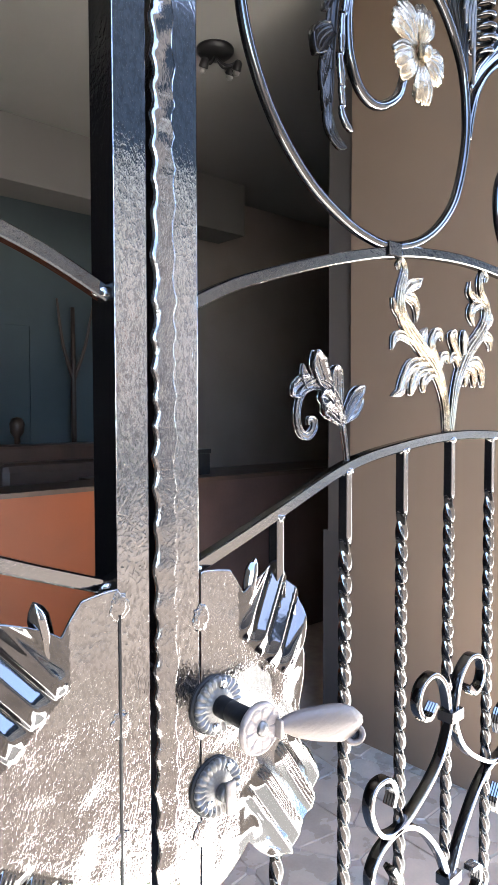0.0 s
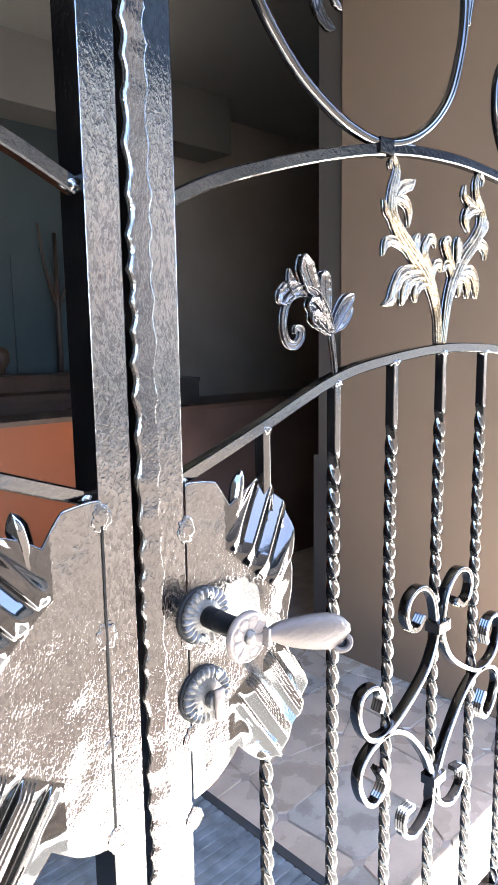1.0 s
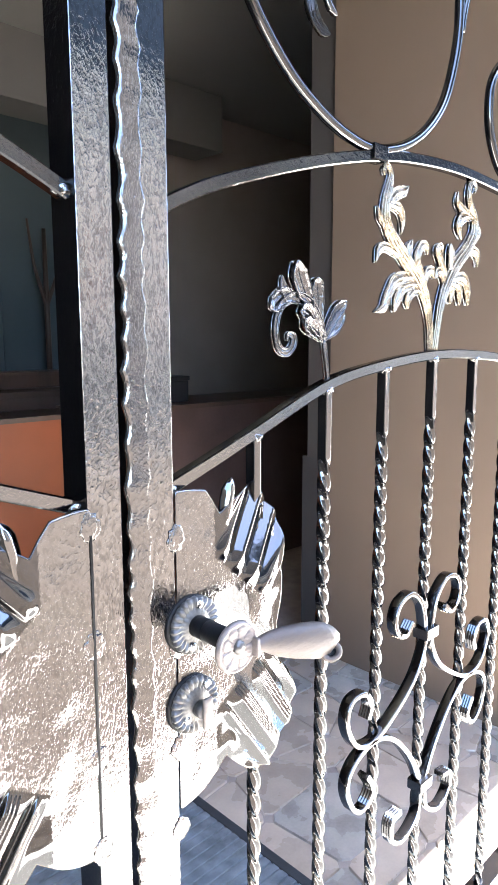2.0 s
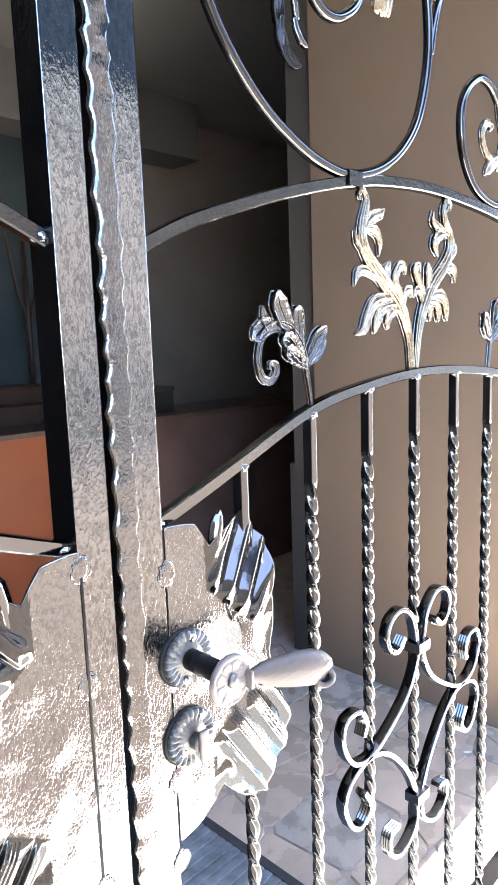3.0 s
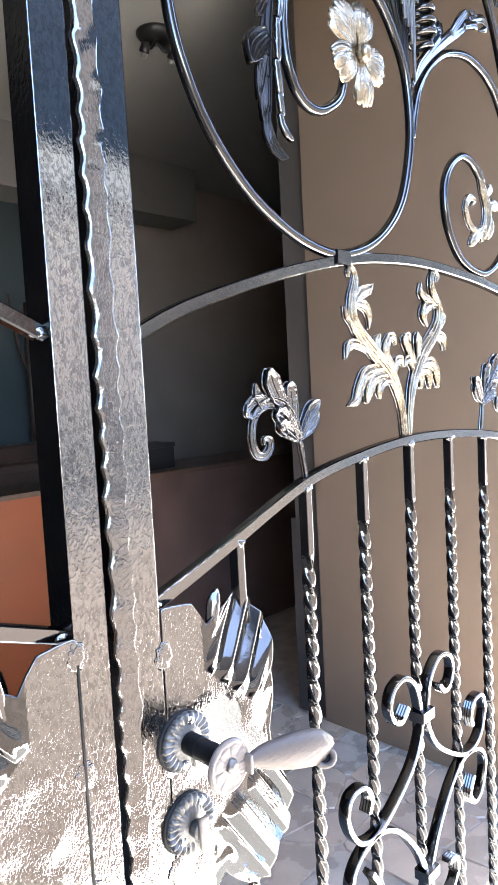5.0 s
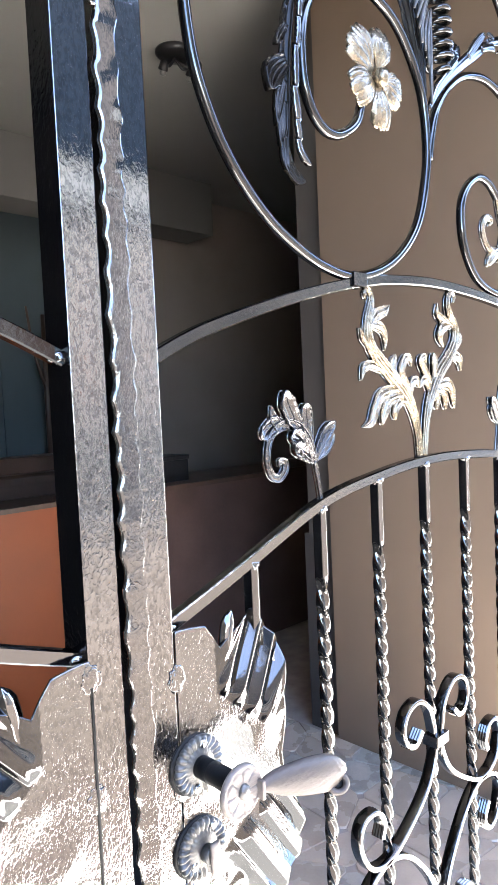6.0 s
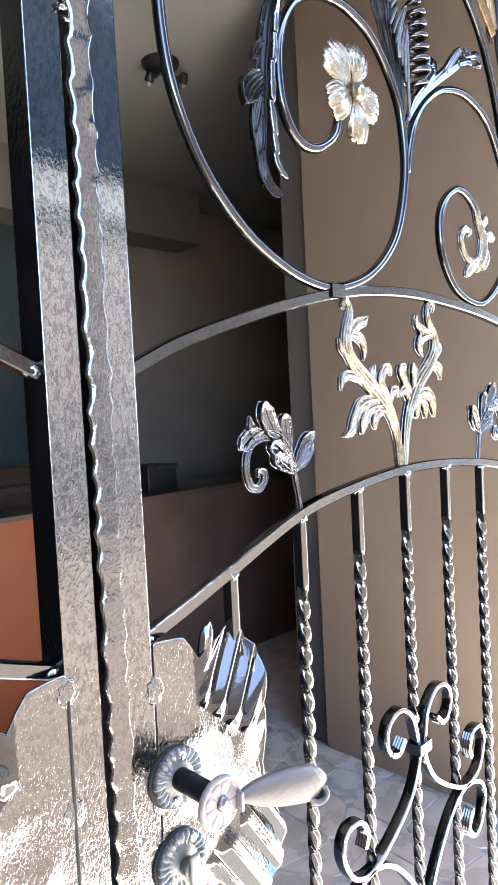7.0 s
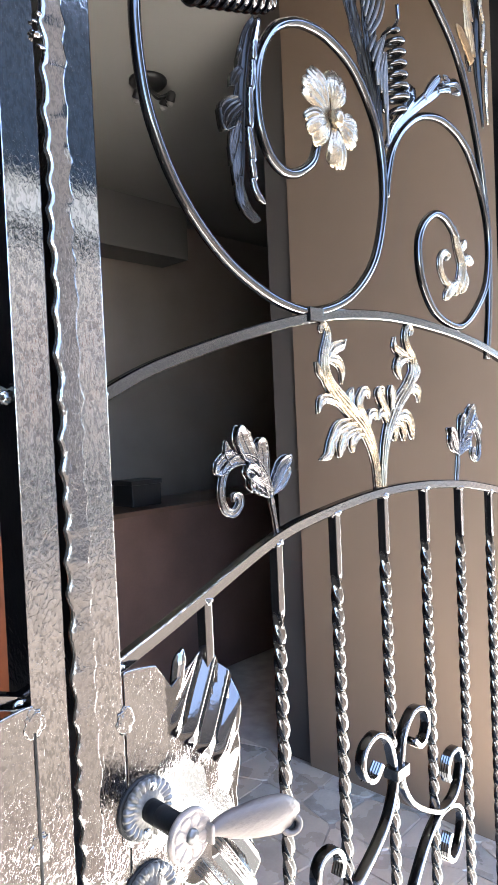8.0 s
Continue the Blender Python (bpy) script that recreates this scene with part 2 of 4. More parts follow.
def rounded(w, d, r=0.0015):
    """A rectangular section w across and d deep with eased corners."""
    out = []
    for sx, sy in ((1, 1), (-1, 1), (-1, -1), (1, -1)):
        a, b = (w / 2) * sx, (d / 2) * sy
        pair = [(a, b - r * sy), (a - r * sx, b)]
        out += pair if sx * sy > 0 else pair[::-1]
    return out


def circle(r, n=12):
    return [(r * math.cos(2 * math.pi * i / n), r * math.sin(2 * math.pi * i / n)) for i in range(n)]


def disc(bm, centre, r0, r1, y0, y1, n=40, wave=0.0, teeth=0):
    """A turned, optionally fluted ring or plate whose axis is y; r0 is the hole (0: none)."""
    rings = []
    for y, s in ((y1, 1.0), (y0 + (y1 - y0) * 0.4, 1.0), (y0, 0.9)):
        rings.append([bm.verts.new((centre[0] + r1 * s * (1 + wave * math.cos(teeth * a)) * math.cos(a), y, centre[1] + r1 * s * (1 + wave * math.cos(teeth * a)) * math.sin(a)))
                      for a in (2 * math.pi * i / n for i in range(n))])
    if r0:
        rings.append([bm.verts.new((centre[0] + r0 * math.cos(a), y0 + (y1 - y0) * 0.25, centre[1] + r0 * math.sin(a))) for a in (2 * math.pi * i / n for i in range(n))])
        rings.append([bm.verts.new((v.co.x, y1, v.co.z)) for v in rings[-1]])
    for r, s in zip(rings, rings[1:]):
        for i in range(n):
            bm.faces.new((r[i], r[(i + 1) % n], s[(i + 1) % n], s[i]))
    if not r0:
        bm.faces.new(rings[-1])
    bm.faces.new(rings[0][::-1]) if not r0 else None
    return bm


def turned(bm, profile, place, n=24):
    """A body of revolution: profile of (radius, along), drawn by the matrix place along its z."""
    rings = [[bm.verts.new(place @ Vector((r * math.cos(2 * math.pi * i / n), r * math.sin(2 * math.pi * i / n), h))) for i in range(n)] for r, h in profile]
    for r, s in zip(rings, rings[1:]):
        for i in range(n):
            bm.faces.new((r[i], r[(i + 1) % n], s[(i + 1) % n], s[i]))
    bm.faces.new(rings[0][::-1])
    bm.faces.new(rings[-1])
    return bm


def blade(bm, points, widths, y=0.0, dome=0.35, ridges=3, depth=0.12, thick=0.002, lift=0.0, edge=0.0, seed=0, steps=8, cols=13, blunt=0.16, bead=0.0):
    """A cast leaf or petal: a ridged, domed strip along a line in the gate's plane; widths run along it."""
    line = spline(flat(points, y), steps)
    rng, n = random.Random(seed), len(line)
    front, back = [], []
    for i, p in enumerate(line):
        u = i / (n - 1)
        t = (line[min(i + 1, n - 1)] - line[max(i - 1, 0)]).normalized()
        across = Vector((-t.z, 0, t.x)).normalized()
        k = u * (len(widths) - 1)
        j = min(int(k), len(widths) - 2)
        w = max(0.0006, widths[j] * (1 - (k - j)) + widths[j + 1] * (k - j)) * math.sqrt(min(1.0, (1.0 - u) / blunt + 0.004))
        row, under = [], []
        for c in range(cols):
            s = 2 * c / (cols - 1) - 1
            rim = 1 + edge * math.sin(u * 40 + s + seed) + (rng.uniform(-edge, edge) if abs(s) == 1 else 0)
            rise = dome * w * (1 - s * s) + depth * w * math.cos(s * math.pi * ridges) + lift * u * u + bead * w * math.exp(-((max(abs(s), 1.12 * u - 0.2) - 0.88) / 0.1) ** 2)
            q = p + across * (s * w * rim) + Vector((0, -rise, 0))
            row.append(bm.verts.new(q))
            under.append(bm.verts.new(p + across * (s * w * rim * 0.97) + Vector((0, -rise * 0.55 + thick, 0))))
        front.append(row)
        back.append(under)
    for i in range(n - 1):
        for c in range(cols - 1):
            bm.faces.new((front[i][c], front[i][c + 1], front[i + 1][c + 1], front[i + 1][c]))
            bm.faces.new((back[i][c], back[i + 1][c], back[i + 1][c + 1], back[i][c + 1]))
        bm.faces.new((front[i][0], front[i + 1][0], back[i + 1][0], back[i][0]))
        bm.faces.new((front[i][-1], back[i][-1], back[i + 1][-1], front[i + 1][-1]))
    for k in (0, -1):
        for c in range(cols - 1):
            bm.faces.new((front[k][c], front[k][c + 1], back[k][c + 1], back[k][c]))
    return bm


# ---- the house: setting ----
FLOOR_BACK, CEILING = 4.6, 3.2
tagged(boxed("ground", -60, 60, -60, -0.15, -0.2, 0.0, terrace_stone), "pale sunlit concrete terrace in front of the gate", kind="structure", category="ground")
tagged(boxed("paving", -60, 60, -60, -1.06, -0.1, 0.006, brown_paving), "sunlit brown-grey paving beyond the terrace strip", kind="structure", category="paving")
# unseen slab, added as a dark target for the lower flutes' reflection
tagged(boxed("threshold", -1.15, 1.0, -0.82, -0.152, -0.1, 0.02, black_stone, bevel=0.006), "unseen dark slab before the gate, added to darken reflections", kind="structure", category="threshold")
tagged(boxed("floor", -4, 6, -0.15, FLOOR_BACK, -0.2, -0.006, floor_grout), "mortar bed of the entrance floor", kind="structure", category="floor")
tagged(boxed("ceiling", -4, 6, 0.2, FLOOR_BACK, CEILING, CEILING + 0.2, ceiling_paint), "cream painted ceiling", kind="structure", category="ceiling")
# unseen wall, added so that the bars' left sides mirror something dark
tagged(boxed("wall_porch", -1.3, -1.15, -1.4, -0.054, 0, 3.6, reflected_dark), "unseen near-black side wall added to darken reflections", kind="structure", category="wall")
tagged(boxed("wall_front_right", 1.9, 6.2, -0.05, 0.2, 0, 3.6, outer_wall), "rendered outer wall beside the gate", kind="structure", category="wall")
tagged(boxed("wall_front_left", -4.2, -1.15, -0.05, 0.2, 0, 3.6, outer_wall), "rendered outer wall beside the gate", kind="structure", category="wall")
tagged(boxed("wall_front_over", -1.15, 1.75, -0.05, 0.2, 3.0, 3.6, outer_wall), "rendered outer wall over the gate", kind="structure", category="wall")
tagged(boxed("wall_east", 1.75, 1.9, -0.05, 1.2, 0, CEILING, beige), "beige plastered side wall of the entrance", kind="structure", category="wall")
tagged(boxed("wall_pier", 1.765, 1.9, 1.2, 1.33, 0.855, CEILING, grey_plaster), "grey plastered wall end", kind="structure", category="wall")
tagged(boxed("wall_plinth", 1.768, 1.9, 1.2, 1.36, 0, 0.855, plinth_paint), "dark painted panel below the wall end", kind="structure", category="panel")
tagged(boxed("wall_far_east", 6, 6.2, 0.2, FLOOR_BACK, 0, CEILING, brown_wall), "dark brown side wall", kind="structure", category="wall")
tagged(boxed("wall_far_west", -4.2, -4, 0.2, FLOOR_BACK, 0, CEILING, brown_wall), "dark brown side wall", kind="structure", category="wall")
tagged(boxed("wall_west", -1.9, -1.7, 0.2, FLOOR_BACK, 0, CEILING, grey_plaster), "dark grey side wall", kind="structure", category="wall")
tagged(boxed("wall_back", -4.2, 6.2, FLOOR_BACK, FLOOR_BACK + 0.2, 0, CEILING, blue_plaster), "blue-grey back wall", kind="structure", category="wall")
tagged(boxed("beam", -4, 3.27, 3.52, 3.85, 2.794, CEILING, shaded_beam_paint), "cream ceiling beam over the counter", kind="structure", category="beam")
tagged(boxed("wall_brown", 2.567, 6, 3.9, 4.05, 0, CEILING, brown_wall), "dark brown inner wall", kind="structure", category="wall")
# unseen; sized to keep direct sun off the handle and the inner floor
tagged(boxed("canopy", -1.146, 6.2, -0.99, -0.054, 3.0, 3.2, soffit), "unseen dark brown boarded canopy added to shade the gate", kind="structure", category="canopy")

counter = thing("counter", "orange painted counter front below the ceiling beam", "counter", at=(0.3, 2.3, 0))
counter.location = (0, 0, 0)
boxed("front_panel", -0.25, 1.35, 2.3, 2.36, 0, 0.99, orange, counter)
boxed("counter_top", -0.25, 1.35, 2.29, 2.6, 0.99, 1.012, dark_wood, counter, "dark wooden edge")
low = thing("cabinet", "dark red-brown wooden cabinet standing behind the entrance", "cabinet")
boxed("cabinet_body", 1.36, 3.4, 2.3, 2.75, 0, 0.985, red_wood, low)
boxed("cabinet_top", 1.355, 3.41, 2.28, 2.76, 0.985, 1.01, dark_wood, low)

# ---- across the terrace ----
# added strip: its pale colour offsets the building's shade on the ground
tagged(boxed("gravel_bed", -1.7, 22, -7.99, -5.85, -0.05, 0.012, pale_gravel), "unseen pale strip added to brighten shaded ground in reflections", kind="structure", category="gravel bed")
opposite = thing("garden_building", "pale rubble stone building across the terrace", "building")
boxed("wall", 2.3, 22, -8.4, -8.0, 0, 4.05, facade_stone, opposite)
# the shadow under the eave is put into this recess's black colour
boxed("shadow_gap", 2.3, 22, -8.4, -8.15, 4.05, 4.38, black_matt, opposite, "black-painted recess standing for the eave shadow below the fascia")
boxed("fascia", 2.2, 22.1, -8.5, -7.95, 4.38, 4.95, white_fascia, opposite, "cream painted fascia")
# unseen sheet, added so the upper stiles mirror navy instead of bright sky
bm = bmesh.new()
v = [bm.verts.new((x, *c)) for c in ((-7.88, 4.95), (-9.7, 9.2), (-9.7, 9.32), (-7.88, 5.07)) for x in (2.2, 22.2)]
for i in range(4):
    bm.faces.new((v[2 * i], v[2 * i + 1], v[(2 * i + 3) % 8], v[(2 * i + 2) % 8]))
bm.faces.new(v[0::2])
bm.faces.new(v[1::2])
part("roof", bm, sky_navy, opposite, "unseen navy sheet standing in for the dark sky in reflections", smooth=False)
boxed("gable_wall", 2.35, 22, -14, -9.72, 0, 9.1, white_render, opposite)
# made-up brown screen; only the cover strip's reflection needs it
boxed("timber_front", -1.7, 2.3, -8.3, -8.05, 0, 7.0, screen_brown, opposite, "unseen brown screen added to darken the cover strip's reflection")
boxed("shutter", 3.83, 4.73, -8.0, -7.95, 1.5, 2.93, shutter_wood, opposite, "brown wooden shutter")


# ---- the gate ----
MID = -0.052  # where the two leaves meet
Z_TOP = 2.5
right_leaf = thing("gate_leaf", "black lacquered wrought iron gate leaf with twisted bars and lever handle", "gate", "gate leaves")
left_leaf = thing("gate_leaf", "closed black lacquered iron gate leaf with a beaten lock plate", "gate", "gate leaves")


def mirrored(bm):
    for v in bm.verts:
        v.co.x = 2 * MID - v.co.x
    bmesh.ops.reverse_faces(bm, faces=bm.faces)
    return bm


def both(name, maker, mat, label="", smooth=True):
    part(name, maker(), mat, right_leaf, label, smooth)
    part(name, mirrored(maker()), mat, left_leaf, label, smooth)


ARCH_UP = [(-0.01, 1.468), (0.04, 1.492), (0.084, 1.509), (0.169, 1.536), (0.249, 1.558), (0.33, 1.576), (0.421, 1.589), (0.543, 1.595), (0.689, 1.588), (0.8, 1.576), (0.891, 1.56), (0.995, 1.535)]
ARCH_LOW = [(-0.01, 1.2), (0.06, 1.225), (0.116, 1.246), (0.248, 1.295), (0.368, 1.316), (0.491, 1.327), (0.611, 1.326), (0.748, 1.315), (0.875, 1.294), (0.995, 1.268)]


def arch_height(x, table):
    for (a, za), (b, zb) in zip(table, table[1:]):
        if a <= x <= b:
            return za + (zb - za) * (x - a) / (b - a)
    return table[-1][1]


def arch(table):
    return lambda: sweep(bmesh.new(), spline(flat(table)), rounded(0.014, 0.014))


def stile(x0, x1):
    return lambda: box(bmesh.new(), x0, x1, -0.02, 0.02, 0.04, Z_TOP, 0.001)


def hammered_strip():
    """The cover strip, with edges beaten into waves."""
    bm, n, rows = bmesh.new(), 420, []
    for i in range(n + 1):
        z = 0.05 + (Z_TOP - 0.05) * i / n
        wl = 0.0044 * (abs(math.sin(z * 98 + 0.9 * math.sin(z * 23))) - 0.6) + 0.0008 * math.sin(z * 61)
        wr = 0.0038 * (0.6 - abs(math.sin(z * 88 + 2 + 0.8 * math.sin(z * 31)))) + 0.0008 * math.sin(z * 57)
        a, b = -0.0605 + wl, -0.0395 + wr
        dip = 0.0002 * math.sin(z * 210) + 0.0002 * math.sin(z * 133)
        sag = 0.0012 * abs(math.sin(z * 98 + 0.9 * math.sin(z * 23)))
        rows.append([bm.verts.new(p) for p in ((a, -0.0195, z), (a - 0.0003, -0.0213 + sag * 0.3, z), (a + 0.0012, -0.0229 + sag * 0.4, z), (a + 0.0034, -0.0239, z), (a + 0.0052, -0.0243 + dip, z), (b - 0.0009, -0.0266 - dip, z), (b, -0.02635 - dip, z), (b + 0.0003, -0.0198, z))])
    for r, s in zip(rows, rows[1:]):
        for i in range(8):
            bm.faces.new((r[i], r[(i + 1) % 8], s[(i + 1) % 8], s[i]))
        for i in (5, 6):
            bm.edges.get((r[i], s[i])).smooth = False
    bm.faces.new(rows[0][::-1])
    bm.faces.new(rows[-1])
    return bm


def lump(x, z, seed, r=0.01):
    """A rough bead of weld."""
    bm = bmesh.new()
    bmesh.ops.create_icosphere(bm, subdivisions=3, radius=r)
    for v in bm.verts:
        d = 1 + 0.45 * noise.noise(v.co * 200 + Vector((seed * 3.1, 0, 0))) + 0.12 * noise.noise(v.co * 600 + Vector((0, seed, 0)))
        v.co = Vector((v.co.x * d + x, v.co.y * 0.62 * d - 0.002, v.co.z * 0.55 * d + z))
    return bm


def twisted_bar(x, low, flat_end, top):
    """A square bar, flat at its upper end and twisted below."""
    bm, rings = bmesh.new(), []
    rate = radians(90 / 0.03)
    count = int((flat_end - low) / 0.0025)
    levels = [(low + (flat_end - low) * i / count, 0.0) for i in range(count)]
    levels = [(z, rate * ((flat_end - z) - 0.008 * ease(0.0, 0.02, flat_end - z))) for z, a in levels]
    levels += [(flat_end, 0.0), (flat_end + 0.004, 0.0), (top, 0.0)]
    section = []  # (angle, radius where twisted, radius where flat); the twist draws the faces in
    for i in range(4):
        for da, r, flat_r in ((-0.5, 0.0064, 0.0066), (-0.16, 0.0078, 0.0078), (-0.05, 0.0087, 0.0086), (0.05, 0.0087, 0.0086), (0.16, 0.0078, 0.0078), (0.5, 0.0064, 0.0066), (0.785, 0.0058, 0.0062)):
            section.append((math.pi / 4 + radians(7) + i * math.pi / 2 + da, r, flat_r))
    for z, a in levels:
        k = ease(flat_end - 0.012, flat_end + 0.004, z)
        rings.append([bm.verts.new((x + (r + (q - r) * k) * math.cos(a + b), (r + (q - r) * k) * math.sin(a + b), z)) for b, r, q in section])
    n = len(section)
    for r, s in zip(rings, rings[1:]):
        for i in range(n):
            bm.faces.new((r[i], r[(i + 1) % n], s[(i + 1) % n], s[i]))
    for cap in (rings[0][::-1], rings[-1]):
        for e in bm.faces.new(cap).edges:
            e.smooth = False
    return bm


def flanks(ob):
    """The dark of a stile's sides is put into a weaker-reflecting lacquer."""
    ob.data.materials.append(pitted_dull)
    for f in ob.data.polygons:
        f.material_index = 1 if abs(f.normal.x) > 0.5 else 0


flanks(part("stile", stile(-0.046, -0.007)(), rolled, right_leaf, smooth=False))
flanks(part("stile", stile(-0.101, -0.066)(), rolled, left_leaf, smooth=False))
part("cover_strip", hammered_strip(), hammered, right_leaf, "hammered cover strip with wavy edges")
for x, z, r in ((-0.0645, 1.787, 0.006), (-0.0605, 1.778, 0.0045), (-0.061, 1.806, 0.004), (-0.066, 1.798, 0.003)):
    bm = lump(x, z, 40 + r * 900, r)
    bmesh.ops.translate(bm, verts=bm.verts, vec=(0, -0.0205, 0))
    part("weld_drop", bm, lacquer, right_leaf)
for a, b, leaf in ((0.993, 1.033, right_leaf), (-1.137, -1.097, left_leaf)):
    flanks(part("stile", stile(a, b)(), rolled, leaf, smooth=False))
both("upper_arch", arch(ARCH_UP), pitted_dull, smooth=False)
for i, (x, z) in enumerate(((-0.004, 1.471), (-0.004, 1.203))):
    both("weld_bead", lambda: lump(x, z, i + 20, 0.012), pitted)
both("lower_arch", arch(ARCH_LOW), pitted, smooth=False)
for name, z0, z1 in (("bottom_rail", 0.06, 0.1), ("middle_rail", 0.26, 0.29), ("top_rail", Z_TOP - 0.04, Z_TOP)):
    both(name, lambda: box(bmesh.new(), -0.007, 0.993, -0.018, 0.018, z0, z1, 0.0015), lacquer, smooth=False)
both("kick_panel", lambda: box(bmesh.new(), -0.007, 0.993, -0.002, 0.002, 0.1, 0.26), lacquer, smooth=False)
for k in range(1, 8):
    x = 0.1215 + 0.1242 * (k - 1)
    top = arch_height(x, ARCH_LOW) - 0.005
    both("twisted_bar", lambda: twisted_bar(x, 0.285, top - 0.085, top), bar_lacquer)
    both("weld_bead", lambda: lump(x + 0.001, top - 0.001, k, 0.0105), pitted)

# scrollwork: each line runs from one curl to the other
BIG = [(0.19, 2.1), (0.12, 2.03), (0.075, 1.95), (0.061, 1.878), (0.067, 1.794), (0.088, 1.733), (0.122, 1.681), (0.171, 1.636), (0.222, 1.608), (0.273, 1.591), (0.33, 1.585), (0.392, 1.599), (0.447, 1.629),
       (0.492, 1.676), (0.517, 1.736), (0.527, 1.796), (0.517, 1.868), (0.487, 1.918), (0.446, 1.953), (0.393, 1.969), (0.343, 1.967), (0.308, 1.955), (0.279, 1.935), (0.256, 1.902), (0.245, 1.868),
       (0.243, 1.833), (0.248, 1.8), (0.265, 1.772), (0.289, 1.76), (0.318, 1.765), (0.35, 1.788), (0.365, 1.82)]
SMALL = [(0.534, 1.78), (0.544, 1.82), (0.562, 1.863), (0.599, 1.905), (0.656, 1.94), (0.737, 1.955), (0.823, 1.93), (0.882, 1.853), (0.905, 1.771), (0.889, 1.692), (0.835, 1.633), (0.78, 1.601), (0.724, 1.601),
         (0.671, 1.622), (0.636, 1.67), (0.631, 1.725), (0.652, 1.762), (0.693, 1.786), (0.734, 1.782), (0.769, 1.758)]
OUTER = [(0.6, 2.23), (0.721, 2.158), (0.811, 2.084), (0.875, 1.957), (0.908, 1.804), (0.907, 1.672), (0.886, 1.545)]
both("large_scroll", lambda: sweep(bmesh.new(), spline(flat(BIG, -0.002)), circle(0.0068)), rod_lacquer)
both("small_scroll", lambda: sweep(bmesh.new(), spline(flat(SMALL, 0.0)), circle(0.0068)), rod_lacquer)
both("outer_scroll", lambda: sweep(bmesh.new(), spline(flat(OUTER, 0.003)), circle(0.0068)), rod_lacquer)
both("collar", lambda: box(bmesh.new(), 0.322, 0.352, -0.0105, 0.0105, 1.571, 1.59, 0.001), pitted_dull, smooth=False)

PLAIN = [(-0.0037, -0.0066), (-0.0033, -0.0077), (-0.0024, -0.0081), (0.0024, -0.0081), (0.0033, -0.0077), (0.0037, -0.0066), (0.0037, 0.0073), (0.0028, 0.0081), (-0.0028, 0.0081), (-0.0037, 0.0073)]
RIBBED = [(0.0048 if k % 2 else 0.0036, -0.0088 + 0.0022 * k) for k in range(9)] + [(-0.0048 if k % 2 else -0.0036, 0.0088 - 0.0022 * k) for k in range(9)]
S_UPPER = [(0.434, 0.935), (0.416, 0.921), (0.396, 0.929), (0.388, 0.952), (0.4, 0.974), (0.43, 0.98), (0.458, 0.958), (0.47, 0.921), (0.472, 0.898), (0.465, 0.873), (0.442, 0.84), (0.397, 0.808), (0.347, 0.786),
           (0.303, 0.795), (0.279, 0.835), (0.287, 0.865), (0.316, 0.867), (0.332, 0.846), (0.326, 0.826)]
S_LOWER = [(0.327, 0.738), (0.342, 0.71), (0.32, 0.689), (0.295, 0.705), (0.281, 0.745), (0.302, 0.774), (0.351, 0.784), (0.399, 0.76), (0.447, 0.706), (0.472, 0.659), (0.475, 0.643), (0.466, 0.602), (0.428, 0.58),
           (0.397, 0.596), (0.394, 0.628), (0.418, 0.634)]
for name, pts in (("upper_s_scroll", S_UPPER), ("lower_s_scroll", S_LOWER)):
    for side in (1, -1):
        line = [(0.48 + side * (x - 0.48), z) for x, z in pts]
        line = [(-0.39 + (x + 0.39) * 1.0147, 1.35 + (z - 1.35) * 1.0147) for x, z in line]
        both(name, lambda: sweep(bmesh.new(), spline(flat(line, -0.007)), PLAIN), lacquer)
        both("scroll_end", lambda: sweep(bmesh.new(), spline(flat(line, -0.007))[:15], RIBBED), lacquer, smooth=False)
        both("scroll_end", lambda: sweep(bmesh.new(), spline(flat(line, -0.007))[-15:], RIBBED), lacquer, smooth=False)
for z in (0.899, 0.64):
    both("collar", lambda: box(bmesh.new(), 0.477, 0.511, -0.0205, 0.006, z - 0.009, z + 0.009, 0.0015), lacquer, smooth=False)

# lock plates: beaten sheet with two fluted fans
CENTRE = (0.062, 1.03)
RIM = [(-0.005, 1.204), (0.033, 1.2), (0.052, 1.172), (0.068, 1.182), (0.114, 1.194), (0.14, 1.168), (0.159, 1.145), (0.148, 1.09), (0.142, 1.023), (0.136, 0.985), (0.158, 0.965), (0.167, 0.94), (0.153, 0.9), (0.135, 0.888),
       (0.122, 0.858), (0.094, 0.864), (0.06, 0.897), (0.034, 0.876), (-0.005, 0.865)]


def rim_radius():
    table = sorted((math.atan2(z - CENTRE[1], x - CENTRE[0]) % (2 * math.pi), math.hypot(x - CENTRE[0], z - CENTRE[1])) for x, z in RIM)
    # the straight edge along the stile
    for i in range(21):
        z = 0.866 + (1.203 - 0.866) * i / 20
        table.append((math.atan2(z - CENTRE[1], -0.005 - CENTRE[0]) % (2 * math.pi), math.hypot(-0.005 - CENTRE[0], z - CENTRE[1])))
    table.sort()
    return [(table[-1][0] - 2 * math.pi, table[-1][1])] + table + [(table[0][0] + 2 * math.pi, table[0][1])]


